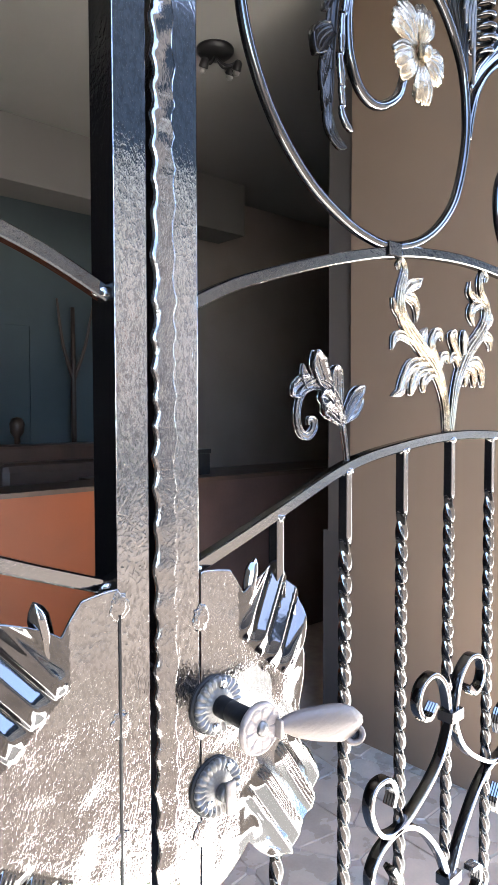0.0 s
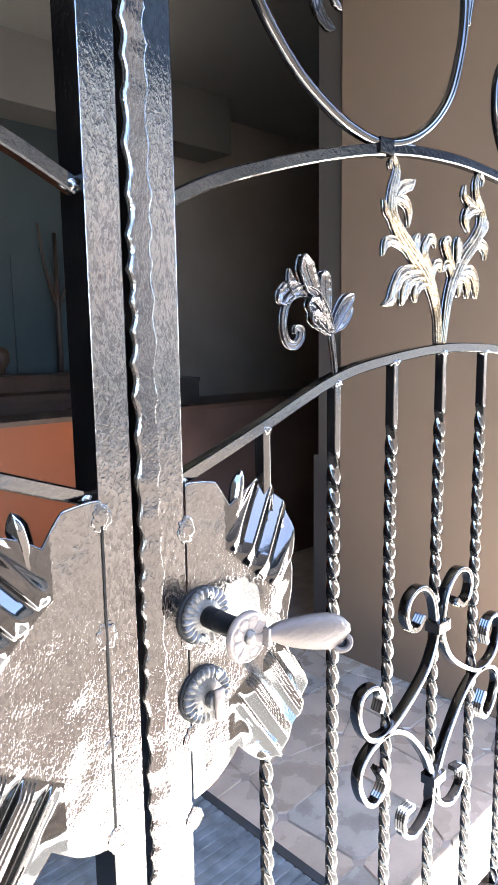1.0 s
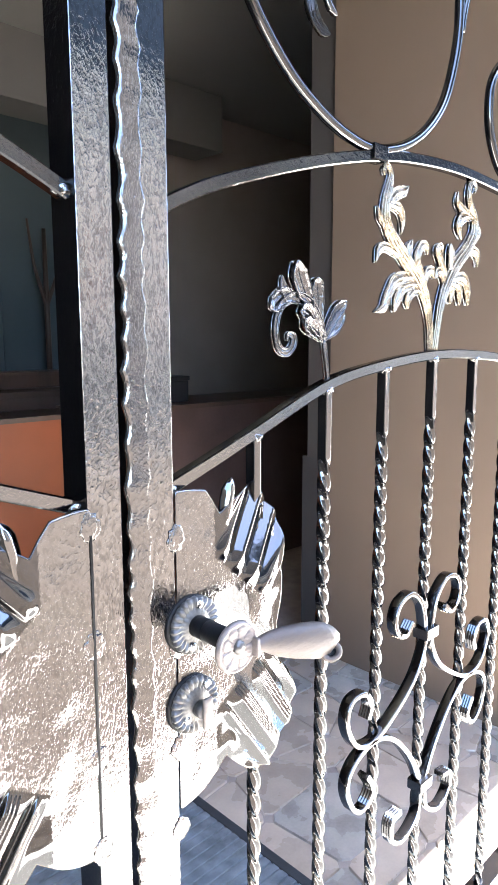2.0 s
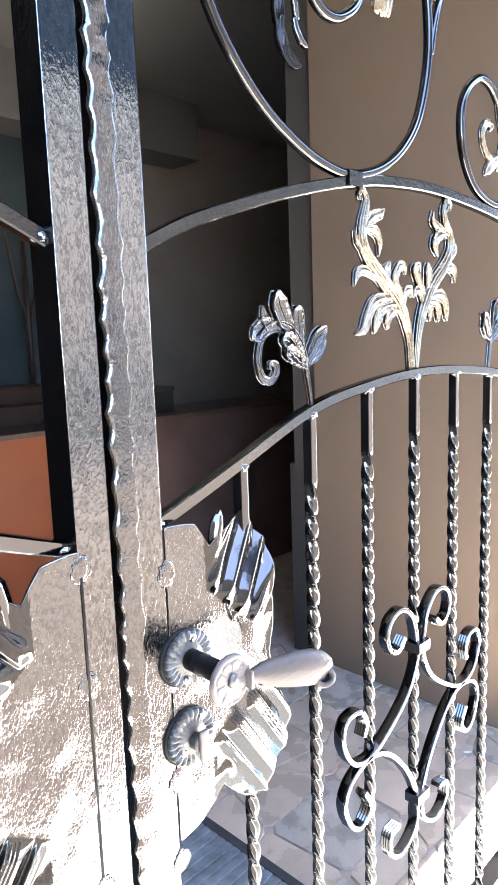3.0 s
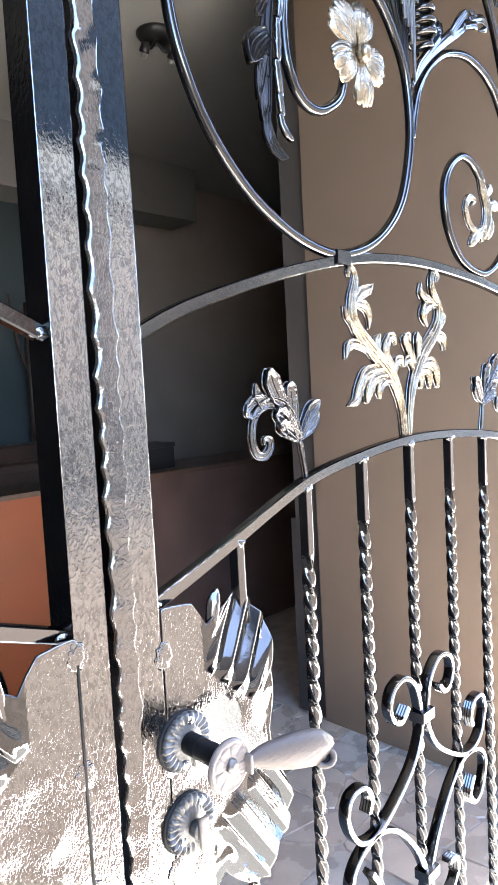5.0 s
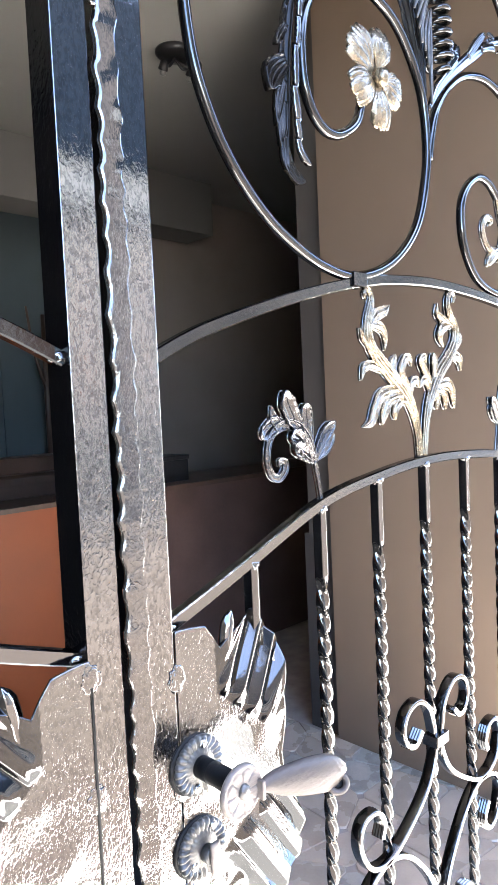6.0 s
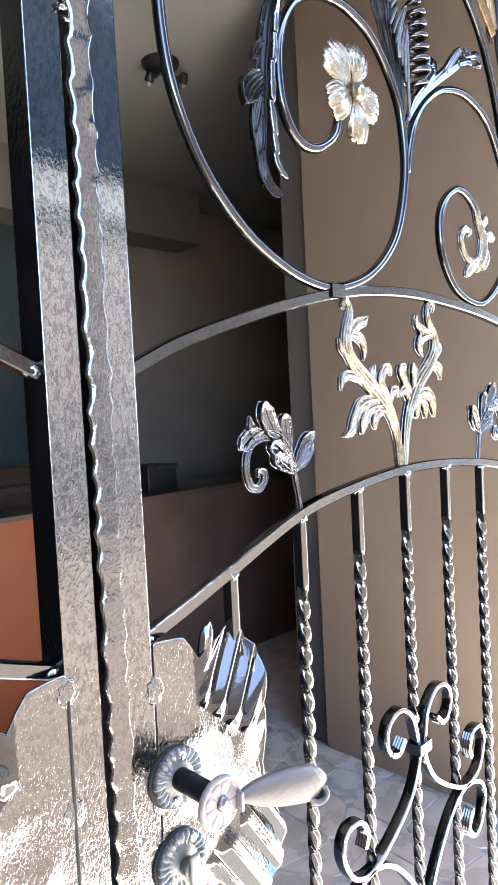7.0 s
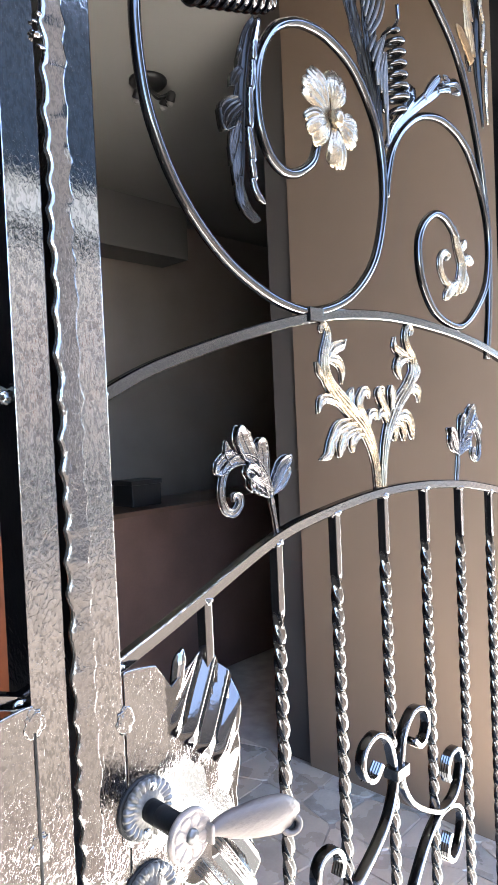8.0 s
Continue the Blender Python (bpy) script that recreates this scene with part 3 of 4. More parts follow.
def plate_depth(x, z):
    """How far the sheet is beaten out towards the visitor."""
    out = 0.0
    # upper fan
    along, across = (x - 0.062) * 0.65 + (z - 1.105) * 0.76, (x - 0.062) * 0.76 - (z - 1.105) * 0.65
    high = k = ease(0.0, 0.03, along) * ease(-0.04, -0.02, across) * (1 - ease(0.046, 0.085, across))
    out += k * flute((across / 0.029 + 0.35) % 1.0, 0.46, 0.86, 0.5) * 0.0092 - 0.27 * max(0, along - 0.012) * k
    # lower fan
    along, across = (x - 0.066) * 0.55 - (z - 0.975) * 0.83, (x - 0.066) * 0.83 + (z - 0.975) * 0.55
    k = ease(0.0, 0.022, along) * ease(-0.03, -0.012, across) * (1 - ease(0.06, 0.072, across))
    u = (across / 0.03 + 0.45) % 1.0
    low = k
    out += k * (flute(u, 0.46, 0.88, 1.0) * 0.0062 + 0.0005 * math.sin(math.pi * 6 * (u - 0.46) / 0.42) * (0.46 < u < 0.88)) + 0.02 * max(0, along - 0.008) * k
    # the free edge leans back, and the middle is dented
    out -= 0.05 * max(0, x - 0.095) ** 1.5 + 0.004 * ease(0.11, 0.15, x) * math.exp(-((z - 1.05) / 0.03) ** 2)
    warp = (1 - low) * (1 - high) * (0.0022 * noise.noise(Vector((x * 24, 3.7, z * 24))) + 0.0005 * noise.noise(Vector((x * 70, 9.1, z * 50))))
    return out + warp * ease(-0.005, 0.03, x)


def smooth_zone(x, z):
    upper = (x - 0.062) * 0.65 + (z - 1.105) * 0.76
    lower = (x - 0.066) * 0.55 - (z - 0.975) * 0.83
    return (x > 0.045 and (upper > 0.005 and z > 1.06 or lower > 0.004 and z < 1.0)) or x > 0.118


def flute(u, top, edge, shoulder):
    """An even rise, a gentler slope down to a shoulder, then a quick fall back, once in each unit."""
    if u < top:
        return u / top
    if u < edge:
        return 1 - (1 - shoulder) * (u - top) / (edge - top)
    return shoulder * (1 - ease(edge, 1.0, u))


def lock_plate():
    bm, table = bmesh.new(), rim_radius()
    na, nr, grid = 560, 80, []
    tip = bm.verts.new((CENTRE[0], -0.0205 - plate_depth(*CENTRE), CENTRE[1]))
    for i in range(na):
        a = 2 * math.pi * i / na
        r = next(ra + (rb - ra) * (a - aa) / max(1e-9, ab - aa) for (aa, ra), (ab, rb) in zip(table, table[1:]) if aa <= a <= ab)
        row = []
        for j in range(1, nr + 1):
            x, z = CENTRE[0] + math.cos(a) * r * j / nr, CENTRE[1] + math.sin(a) * r * j / nr
            row.append(bm.verts.new((x, -0.0205 - plate_depth(x, z), z)))
        grid.append(row)
    for i in range(na):
        p, q = grid[i], grid[(i + 1) % na]
        bm.faces.new((tip, q[0], p[0]))
        for j in range(nr - 1):
            bm.faces.new((p[j], q[j], q[j + 1], p[j + 1]))
    edge = [row[-1] for row in grid]
    under = [bm.verts.new(v.co + Vector((0, 0.0025, 0))) for v in edge]
    for i in range(na):
        bm.faces.new((edge[i], edge[(i + 1) % na], under[(i + 1) % na], under[i]))
    bm.faces.new(under)
    return bm


both("lock_plate", lock_plate, hammered, "beaten iron lock plate with fluted fans")
for ob in list(bpy.data.objects):
    if ob.name.startswith("lock_plate"):  # the fans and the free edge are planished smooth
        ob.data.materials.append(fan_lacquer)
        for f in ob.data.polygons:
            x, z = f.center.x, f.center.z
            x = x if x > MID else 2 * MID - x
            if smooth_zone(x, z):
                f.material_index = 1
tab = [([(0.062, 1.15), (0.066, 1.175), (0.07, 1.192), (0.074, 1.206)], [0.006, 0.010, 0.010, 0.004], {"ridges": 1})]

# weld beads along the seams between plates and stiles
def weld(x, z, seed):
    bm, rng = bmesh.new(), random.Random(seed)
    bmesh.ops.create_icosphere(bm, subdivisions=4, radius=0.008)
    for v in bm.verts:
        d = 1 + 0.32 * noise.noise(v.co * 300 + Vector((seed, 0, 0)))
        d += 0.1 * noise.noise(v.co * 700 + Vector((0, seed, 0)))
        v.co = Vector((v.co.x * 1.25 * d + x, v.co.y * 0.1 * d - 0.0205, v.co.z * 1.6 * d + z))
    return bm


for i, z in enumerate((1.187, 1.077, 0.965, 0.873)):
    part("weld_bead", weld(-0.0995, z, i), hammered, left_leaf)
    part("weld_bead", weld(-0.0045, z - 0.03, i + 9), hammered, right_leaf)

# the joint's shade is drawn by a thin black strip standing proud
part("seam", box(bmesh.new(), -0.1004, -0.0982, -0.0216, -0.0195, 0.885, 1.18), black_iron, left_leaf, "black strip painting the shade in the joint of plate and stile", smooth=False)

# lever handle
HANDLE = (0.0135, 1.064)
handle = part("door_handle", turned(bmesh.new(), [(0.0112, 0), (0.0112, 0.018), (0.0106, 0.0188), (0.0112, 0.0196), (0.0112, 0.05), (0.01, 0.052), (0.01, 0.062)], Matrix.Translation((HANDLE[0], -0.026, HANDLE[1])) @ Matrix.Rotation(radians(90), 4, "X")), black_iron, right_leaf, "black spindle sleeve with a bronze lever")


def rosette(cx, cz, n=24):
    """A dished, fluted rosette."""
    bm, rings = bmesh.new(), []
    for r, y, w in ((0.0295, -0.0215, 0.0), (0.0298, -0.0235, 0.0016), (0.0285, -0.0262, 0.0022), (0.025, -0.0278, 0.002), (0.0205, -0.0272, 0.0014), (0.0178, -0.0265, 0.0004), (0.0165, -0.0285, 0.0), (0.004, -0.029, 0.0)):
        ring = []
        for i in range(n * 6):
            a = 2 * math.pi * i / (n * 6)
            tooth = math.tanh(2.2 * math.cos(n * a) + 0.5)
            ring.append(bm.verts.new((cx + (r + w * 0.4 * tooth) * math.cos(a), y - w * 0.75 * tooth, cz + (r + w * 0.4 * tooth) * math.sin(a))))
        rings.append(ring)
    for r, q in zip(rings, rings[1:]):
        for i in range(n * 6):
            bm.faces.new((r[i], r[(i + 1) % (n * 6)], q[(i + 1) % (n * 6)], q[i]))
    bm.faces.new(rings[-1])
    return bm


def screw(cx, cz):
    bm = turned(bmesh.new(), [(0.0048, 0), (0.0048, 0.0015), (0.0035, 0.0028), (0.001, 0.0031)], Matrix.Translation((cx, -0.0265, cz)) @ Matrix.Rotation(radians(90), 4, "X"), 16)
    return bm


def back_disc(cx, cz):
    return disc(bmesh.new(), (cx, cz), 0, 0.0305, -0.0228, -0.0195, 48)


part("back_disc", back_disc(HANDLE[0] - 0.0035, HANDLE[1] + 0.001), black_iron, handle, "black disc behind the rosette")
part("back_disc", back_disc(0.0095, 0.979), black_iron, right_leaf, "black disc behind the rosette")
part("rosette", rosette(*HANDLE), pewter, handle, "fluted pewter rosette")
key_rose = part("key_rosette", rosette(0.0125, 0.978), pewter, right_leaf, "fluted pewter key rosette")
for cx, cz, owner in ((0.018, 1.0855, handle), (0.0085, 1.0425, handle), (0.0, 0.966, key_rose), (0.026, 0.997, key_rose)):
    part("screw", screw(cx, cz), screw_steel, owner, "cross-head screw")

def hub():
    """A round plate with eight petals cut into its face by shallow grooves, and a raised rim."""
    bm, n, rings = bmesh.new(), 160, []
    for k in range(25):
        r = 0.0256 * k / 24 if k else 0.0004
        ring = []
        for i in range(n):
            a = 2 * math.pi * i / n
            u = abs(((a / (2 * math.pi) * 8) % 1.0) - 0.5) * 2  # 0 amid a petal, 1 between two
            y = 0.0052 - 0.0008 * ease(0.78, 0.93, u) * ease(0.009, 0.012, r) * (1 - ease(0.0215, 0.0225, r))
            y -= 0.0011 * math.exp(-((r - (0.0218 - 0.004 * u ** 2)) / 0.0007) ** 2)
            y += 0.0004 * ease(0.012, 0.016, r) * (1 - ease(0.018, 0.021, r)) * (1 - u * u)
            y -= 0.0035 * ease(0.0242, 0.0256, r)
            ring.append(bm.verts.new((HANDLE[0] + r * math.cos(a), -0.084 - y, HANDLE[1] - 0.003 + r * math.sin(a))))
        rings.append(ring)
    rings.append([bm.verts.new((v.co.x, -0.084, v.co.z)) for v in rings[-1]])
    for r, q in zip(rings, rings[1:]):
        for i in range(n):
            bm.faces.new((r[i], r[(i + 1) % n], q[(i + 1) % n], q[i]))
    bm.faces.new(rings[0])
    bm.faces.new(rings[-1])
    return bm


part("hub_plate", hub(), pale_bronze, handle, "round pale hub plate with cut petals")
bm = bmesh.new()
bmesh.ops.create_icosphere(bm, subdivisions=3, radius=0.0072)
for v in bm.verts:
    d = 1 + 0.22 * noise.noise(v.co * 330)
    v.co = Vector((v.co.x * d + HANDLE[0] + 0.0005, v.co.y * 0.6 * d - 0.0895, v.co.z * d + HANDLE[1] - 0.002))
part("rivet", bm, pewter, handle, "peened rivet head")

bm, rings = bmesh.new(), []
SHAPE = [(0.034, 1.0565, 0.0045, 0), (0.045, 1.0555, 0.0085, 0), (0.06, 1.0515, 0.0135, 0), (0.08, 1.046, 0.0172, 0), (0.1, 1.041, 0.0196, 0), (0.12, 1.036, 0.0202, 0), (0.136, 1.032, 0.0182, 0), (0.147, 1.03, 0.0128, 0), (0.153, 1.031, 0.006, 0)]
for q in spline([(x, z, h) for x, z, h, d in SHAPE], 5):
    d = 0.0035 + 0.42 * q.z
    ring = []
    for i in range(28):
        a = 2 * math.pi * i / 28
        c, s_ = math.cos(a), math.sin(a)
        notch = 0.0007 * math.sin(q.x * 620 + c * 7) * max(0, -s_) * (1 if q.x > 0.05 else 0)
        under = 0.5 * ease(0.108, 0.14, q.x) * max(0, -c) ** 2
        ring.append(bm.verts.new((q.x, -0.0895 + s_ * d * (1 - 0.9 * under) + notch - 0.006 * ease(0.03, 0.15, q.x), q.y + c * q.z * (1 + 0.25 * under))))
    rings.append(ring)
for r, q in zip(rings, rings[1:]):
    for i in range(28):
        bm.faces.new((r[i], r[(i + 1) % 28], q[(i + 1) % 28], q[i]))
bm.faces.new(rings[0])
bm.faces.new(rings[-1])
part("lever", bm, bronze, handle, "bronze lever with a rolled tip")
# the rolled tip: a ring with a black disc for its shaded hollow, and a collar where the lever leaves the hub
roll = Matrix.Translation((0.138, -0.101, 1.0195)) @ Vector((-0.45, -0.8, 0.4)).to_track_quat("Z", "Y").to_matrix().to_4x4()
bm = bmesh.new()
rings = []
for i in range(28):
    a = 2 * math.pi * i / 28
    rings.append([bm.verts.new(roll @ Vector(((0.0085 + 0.0032 * math.cos(b)) * math.cos(a) * 1.12, (0.0085 + 0.0032 * math.cos(b)) * math.sin(a), 0.0045 * math.sin(b)))) for b in (2 * math.pi * k / 10 for k in range(10))])
for i in range(28):
    p, q = rings[i], rings[(i + 1) % 28]
    for k in range(10):
        bm.faces.new((p[k], q[k], q[(k + 1) % 10], p[(k + 1) % 10]))
part("lever_tip", bm, bronze, handle, "rolled lever tip")
part("tip_hollow", turned(bmesh.new(), [(0.0062, -0.004), (0.0068, 0.0), (0.002, -0.0008)], roll, 20), black_iron, handle, "black disc painting the shade inside the rolled tip")
part("lever_collar", box(bmesh.new(), 0.0315, 0.0355, -0.097, -0.083, 1.047, 1.066, 0.0012), pale_bronze, handle)

# key in its cylinder
bm = turned(bmesh.new(), [(0.009, 0), (0.009, 0.008), (0.008, 0.009)], Matrix.Translation((0.014, -0.03, 0.975)) @ Matrix.Rotation(radians(90), 4, "X"), 20)
part("lock_cylinder", bm, pewter, key_rose)
bm = box(bmesh.new(), 0.009, 0.0205, -0.0445, -0.0395, 0.957, 0.991, 0.0019)
key = tagged(part("key", bm, pale_bronze), "small pale metal key standing in the gate lock", "key")


# ---- cast ornaments on the gate ----
def leaves(name, rows, mat, label, backing=0.0, **kw):
    """One cast ornament out of several blades: each row is (points, widths, options)."""
    for target, flip in ((right_leaf, False), (left_leaf, True)):
        bm = bmesh.new()
        for i, (pts, widths, more) in enumerate(rows):
            blade(bm, pts, widths, **{**dict(seed=i, y=-0.002), **kw, **more})
        part(name, mirrored(bm) if flip else bm, mat, target, label)
        if backing:
            bm = bmesh.new()
            for i, (pts, widths, more) in enumerate(rows):
                blade(bm, pts, [w * 0.98 for w in widths], y=0.001, dome=-0.02, depth=0, thick=backing, seed=i, blunt=more.get("blunt", kw.get("blunt", 0.16)))
            part("backing", mirrored(bm) if flip else bm, lacquer, target)


def squeezed(rows, axis, factor, dz):
    return [([(axis + (axis - 0.006 - x) * factor, z + dz) for x, z in pts], w, more) for pts, w, more in rows]


SPRAY_A = [
    ([(0.483, 1.333), (0.479, 1.37), (0.467, 1.403), (0.445, 1.43), (0.411, 1.456), (0.377, 1.482), (0.361, 1.506), (0.362, 1.53), (0.369, 1.55), (0.371, 1.562), (0.364, 1.571), (0.356, 1.566), (0.358, 1.558)],
     [0.008, 0.0085, 0.0115, 0.0135, 0.0135, 0.0125, 0.011, 0.0095, 0.0075, 0.006, 0.0055, 0.005, 0.004], {"ridges": 4}),
    ([(0.366, 1.522), (0.382, 1.538), (0.402, 1.545), (0.415, 1.554)], [0.007, 0.0105, 0.009, 0.0022], {}),
    ([(0.366, 1.524), (0.391, 1.521), (0.401, 1.508), (0.4, 1.489)], [0.006, 0.009, 0.0065, 0.0032], {}),
    ([(0.396, 1.46), (0.366, 1.469), (0.35, 1.465), (0.343, 1.448)], [0.005, 0.008, 0.008, 0.0028], {}),
    ([(0.362, 1.494), (0.35, 1.505), (0.343, 1.519)], [0.005, 0.006, 0.002], {}),
    ([(0.437, 1.443), (0.417, 1.458), (0.42, 1.474), (0.427, 1.485)], [0.007, 0.009, 0.0085, 0.0055], {}),
    ([(0.457, 1.436), (0.439, 1.459), (0.45, 1.479), (0.464, 1.478), (0.468, 1.468)], [0.007, 0.0095, 0.0085, 0.007, 0.0035], {}),
    ([(0.444, 1.436), (0.392, 1.43), (0.372, 1.41), (0.362, 1.392), (0.345, 1.385)], [0.007, 0.0115, 0.010, 0.009, 0.006], {}),
    ([(0.452, 1.427), (0.41, 1.422), (0.394, 1.405), (0.387, 1.386)], [0.007, 0.011, 0.0105, 0.0085], {}),
    ([(0.463, 1.416), (0.435, 1.417), (0.42, 1.405), (0.421, 1.391)], [0.006, 0.009, 0.009, 0.0075], {}),
    ([(0.462, 1.43), (0.468, 1.445), (0.48, 1.447), (0.486, 1.437)], [0.006, 0.008, 0.008, 0.005], {}),
]
SPRAY_B = [
    ([(0.494, 1.333), (0.499, 1.369), (0.507, 1.402), (0.522, 1.432), (0.546, 1.461), (0.578, 1.488), (0.596, 1.511), (0.595, 1.533), (0.58, 1.553), (0.576, 1.572), (0.586, 1.586), (0.598, 1.58), (0.595, 1.57)],
     [0.0075, 0.008, 0.0105, 0.013, 0.0135, 0.0125, 0.0115, 0.0105, 0.008, 0.0065, 0.006, 0.0055, 0.004], {"ridges": 4}),
    ([(0.592, 1.532), (0.562, 1.54), (0.544, 1.55), (0.545, 1.566)], [0.006, 0.009, 0.006, 0.0025], {}),
    ([(0.589, 1.534), (0.56, 1.53), (0.549, 1.516), (0.559, 1.498)], [0.006, 0.0105, 0.010, 0.005], {}),
    ([(0.566, 1.477), (0.594, 1.485), (0.61, 1.479), (0.613, 1.462)], [0.005, 0.0095, 0.009, 0.003], {}),
    ([(0.598, 1.498), (0.612, 1.512), (0.612, 1.524)], [0.005, 0.006, 0.003], {}),
    ([(0.518, 1.442), (0.502, 1.461), (0.492, 1.477), (0.503, 1.483), (0.507, 1.474)], [0.007, 0.0085, 0.0075, 0.006, 0.0035], {}),
    ([(0.53, 1.448), (0.53, 1.474), (0.528, 1.49)], [0.008, 0.010, 0.007], {}),
    ([(0.53, 1.438), (0.566, 1.442), (0.582, 1.427), (0.588, 1.402)], [0.007, 0.0115, 0.0105, 0.009], {}),
    ([(0.528, 1.432), (0.552, 1.43), (0.56, 1.418), (0.561, 1.401)], [0.006, 0.010, 0.0095, 0.0075], {}),
    ([(0.522, 1.428), (0.535, 1.422), (0.534, 1.402)], [0.006, 0.009, 0.008], {}),
    ([(0.514, 1.432), (0.505, 1.446), (0.494, 1.446), (0.487, 1.436)], [0.006, 0.008, 0.008, 0.005], {}),
]
for row in SPRAY_A + SPRAY_B:
    row[1][:] = [w * 0.84 for w in row[1]]
    row[2].update(depth=0.19, cols=31, edge=0.05, ridges=row[2].get("ridges", 2))
leaves("plate_tab", tab, lacquer, "", dome=0.5, y=-0.016)
leaves("acanthus", SPRAY_A, gilded, "silver-gilt cast acanthus spray", 0.0035, dome=0.28, blunt=0.3)
leaves("acanthus", SPRAY_B, gilded, "silver-gilt cast acanthus spray", 0.0035, dome=0.28, blunt=0.3, y=-0.003)

SPRIG = [
    ([(0.251, 1.288), (0.246, 1.319), (0.24, 1.35)], [0.0028, 0.0025, 0.004], {"ridges": 1}),
    ([(0.24, 1.348), (0.228, 1.374), (0.211, 1.391), (0.187, 1.397), (0.168, 1.39), (0.158, 1.376), (0.155, 1.358), (0.161, 1.34), (0.173, 1.335), (0.184, 1.343), (0.184, 1.353), (0.176, 1.355), (0.174, 1.348)],
     [0.005, 0.007, 0.008, 0.007, 0.005, 0.0045, 0.0042, 0.0048, 0.005, 0.005, 0.0048, 0.0042, 0.003], {"ridges": 2}),
    ([(0.214, 1.39), (0.201, 1.406), (0.19, 1.424), (0.185, 1.438)], [0.008, 0.0125, 0.0135, 0.010], {"lift": 0.006, "blunt": 0.35}),
    ([(0.23, 1.37), (0.227, 1.394), (0.224, 1.41), (0.222, 1.422)], [0.007, 0.0105, 0.0105, 0.007], {"lift": 0.004}),
    ([(0.241, 1.35), (0.25, 1.366), (0.262, 1.384), (0.277, 1.397)], [0.004, 0.0085, 0.0095, 0.006], {"lift": 0.005}),
    ([(0.242, 1.352), (0.257, 1.363), (0.267, 1.376), (0.272, 1.386)], [0.004, 0.010, 0.010, 0.005], {"lift": 0.003}),
    ([(0.238, 1.352), (0.222, 1.368), (0.207, 1.38), (0.193, 1.382)], [0.005, 0.010, 0.012, 0.008], {"lift": 0.004, "edge": 0.1}),
    ([(0.238, 1.35), (0.222, 1.36), (0.208, 1.366), (0.199, 1.363)], [0.005, 0.009, 0.011, 0.008], {"lift": 0.005, "edge": 0.12}),
    ([(0.184, 1.398), (0.166, 1.397), (0.147, 1.383)], [0.007, 0.0115, 0.010], {"edge": 0.15}),
    ([(0.178, 1.394), (0.168, 1.407), (0.165, 1.421)], [0.007, 0.006, 0.0015], {}),
]
leaves("leaf_sprig", SPRIG, iron_cast, "cast iron leaf sprig with a curled tendril", 0.003, dome=-0.12, depth=0.05, cols=33, edge=0.05, bead=0.3)
leaves("leaf_sprig", squeezed(SPRIG, 0.497, 1.0, 0.02), iron_cast, "cast iron leaf sprig with a curled tendril", 0.003, dome=-0.12, depth=0.05, cols=33, edge=0.05, bead=0.3)

FLOWER = (0.39, 1.856)


def petal(centre, turn, reach, half, seed):
    """A broad beaten petal: narrow at its foot, flaring, creased along its length and frayed at the rim."""
    bm, rows, nu, nc = bmesh.new(), [], 16, 41
    for i in range(nu + 1):
        u = i / nu
        row = []
        for c in range(nc):
            s_ = 2 * c / (nc - 1) - 1
            fray = 1 - 0.10 * s_ ** 4 - 0.035 * (1 + noise.noise(Vector((s_ * 4.2, seed * 5.1, 0)))) - 0.05 * max(0, math.cos(s_ * 9 + seed)) ** 6
            rad = 0.008 + (reach * fray - 0.008) * u
            ang = turn + s_ * half * (0.55 + 0.75 * math.sin(math.pi * min(1, 0.12 + u * 0.62)) - 0.25 * u * u)
            crease = 0.0012 * (abs(math.sin(s_ * 8.5 + seed * 2 + 0.4 * math.sin(u * 5 + s_ * 3))) - 0.6) * min(1, u * 3) + 0.0008 * noise.noise(Vector((s_ * 9, u * 2, seed))) + 0.00035 * math.sin(s_ * 43 + seed)
            y = -0.009 - 0.010 * math.sin(math.pi * u * 0.72) * (1 - 0.45 * s_ * s_) + 0.006 * u ** 3 + crease - 0.001 * (seed % 2)
            row.append(bm.verts.new((centre[0] + rad * math.cos(ang), y, centre[1] + rad * math.sin(ang))))
        rows.append(row)
    back = [[bm.verts.new(v.co + Vector((0, 0.0016, 0))) for v in row] for row in rows]
    for a, b in zip(rows, rows[1:]):
        for c in range(nc - 1):
            bm.faces.new((a[c], a[c + 1], b[c + 1], b[c]))
    for a, b in zip(back, back[1:]):
        for c in range(nc - 1):
            bm.faces.new((a[c], b[c], b[c + 1], a[c + 1]))
    rim = rows[0] + [r[-1] for r in rows[1:]] + rows[-1][-2::-1] + [r[0] for r in rows[-2:0:-1]]
    low = back[0] + [r[-1] for r in back[1:]] + back[-1][-2::-1] + [r[0] for r in back[-2:0:-1]]
    for k in range(len(rim)):
        n = (k + 1) % len(rim)
        bm.faces.new((rim[k], rim[n], low[n], low[k]))
    return bm


for target, flip in ((right_leaf, False), (left_leaf, True)):
    bm = bmesh.new()
    bmesh.ops.create_icosphere(bm, subdivisions=3, radius=0.0135)
    for v in bm.verts:
        v.co = Vector((v.co.x * 0.8, v.co.y * 0.8 - 0.016, v.co.z)) + Vector((FLOWER[0] + 0.002, 0, FLOWER[1] - 0.003))
    flower = part("flower", mirrored(bm) if flip else bm, gilded, target, "silver-gilt five-petalled flower")
    for i, (turn, reach, half) in enumerate(((142, 0.073, 31), (78, 0.067, 27), (-14, 0.062, 31), (-84, 0.073, 23), (212, 0.068, 29))):
        bm = petal(FLOWER, radians(turn), reach, radians(half), i)
        part("petal", mirrored(bm) if flip else bm, gilded, flower)

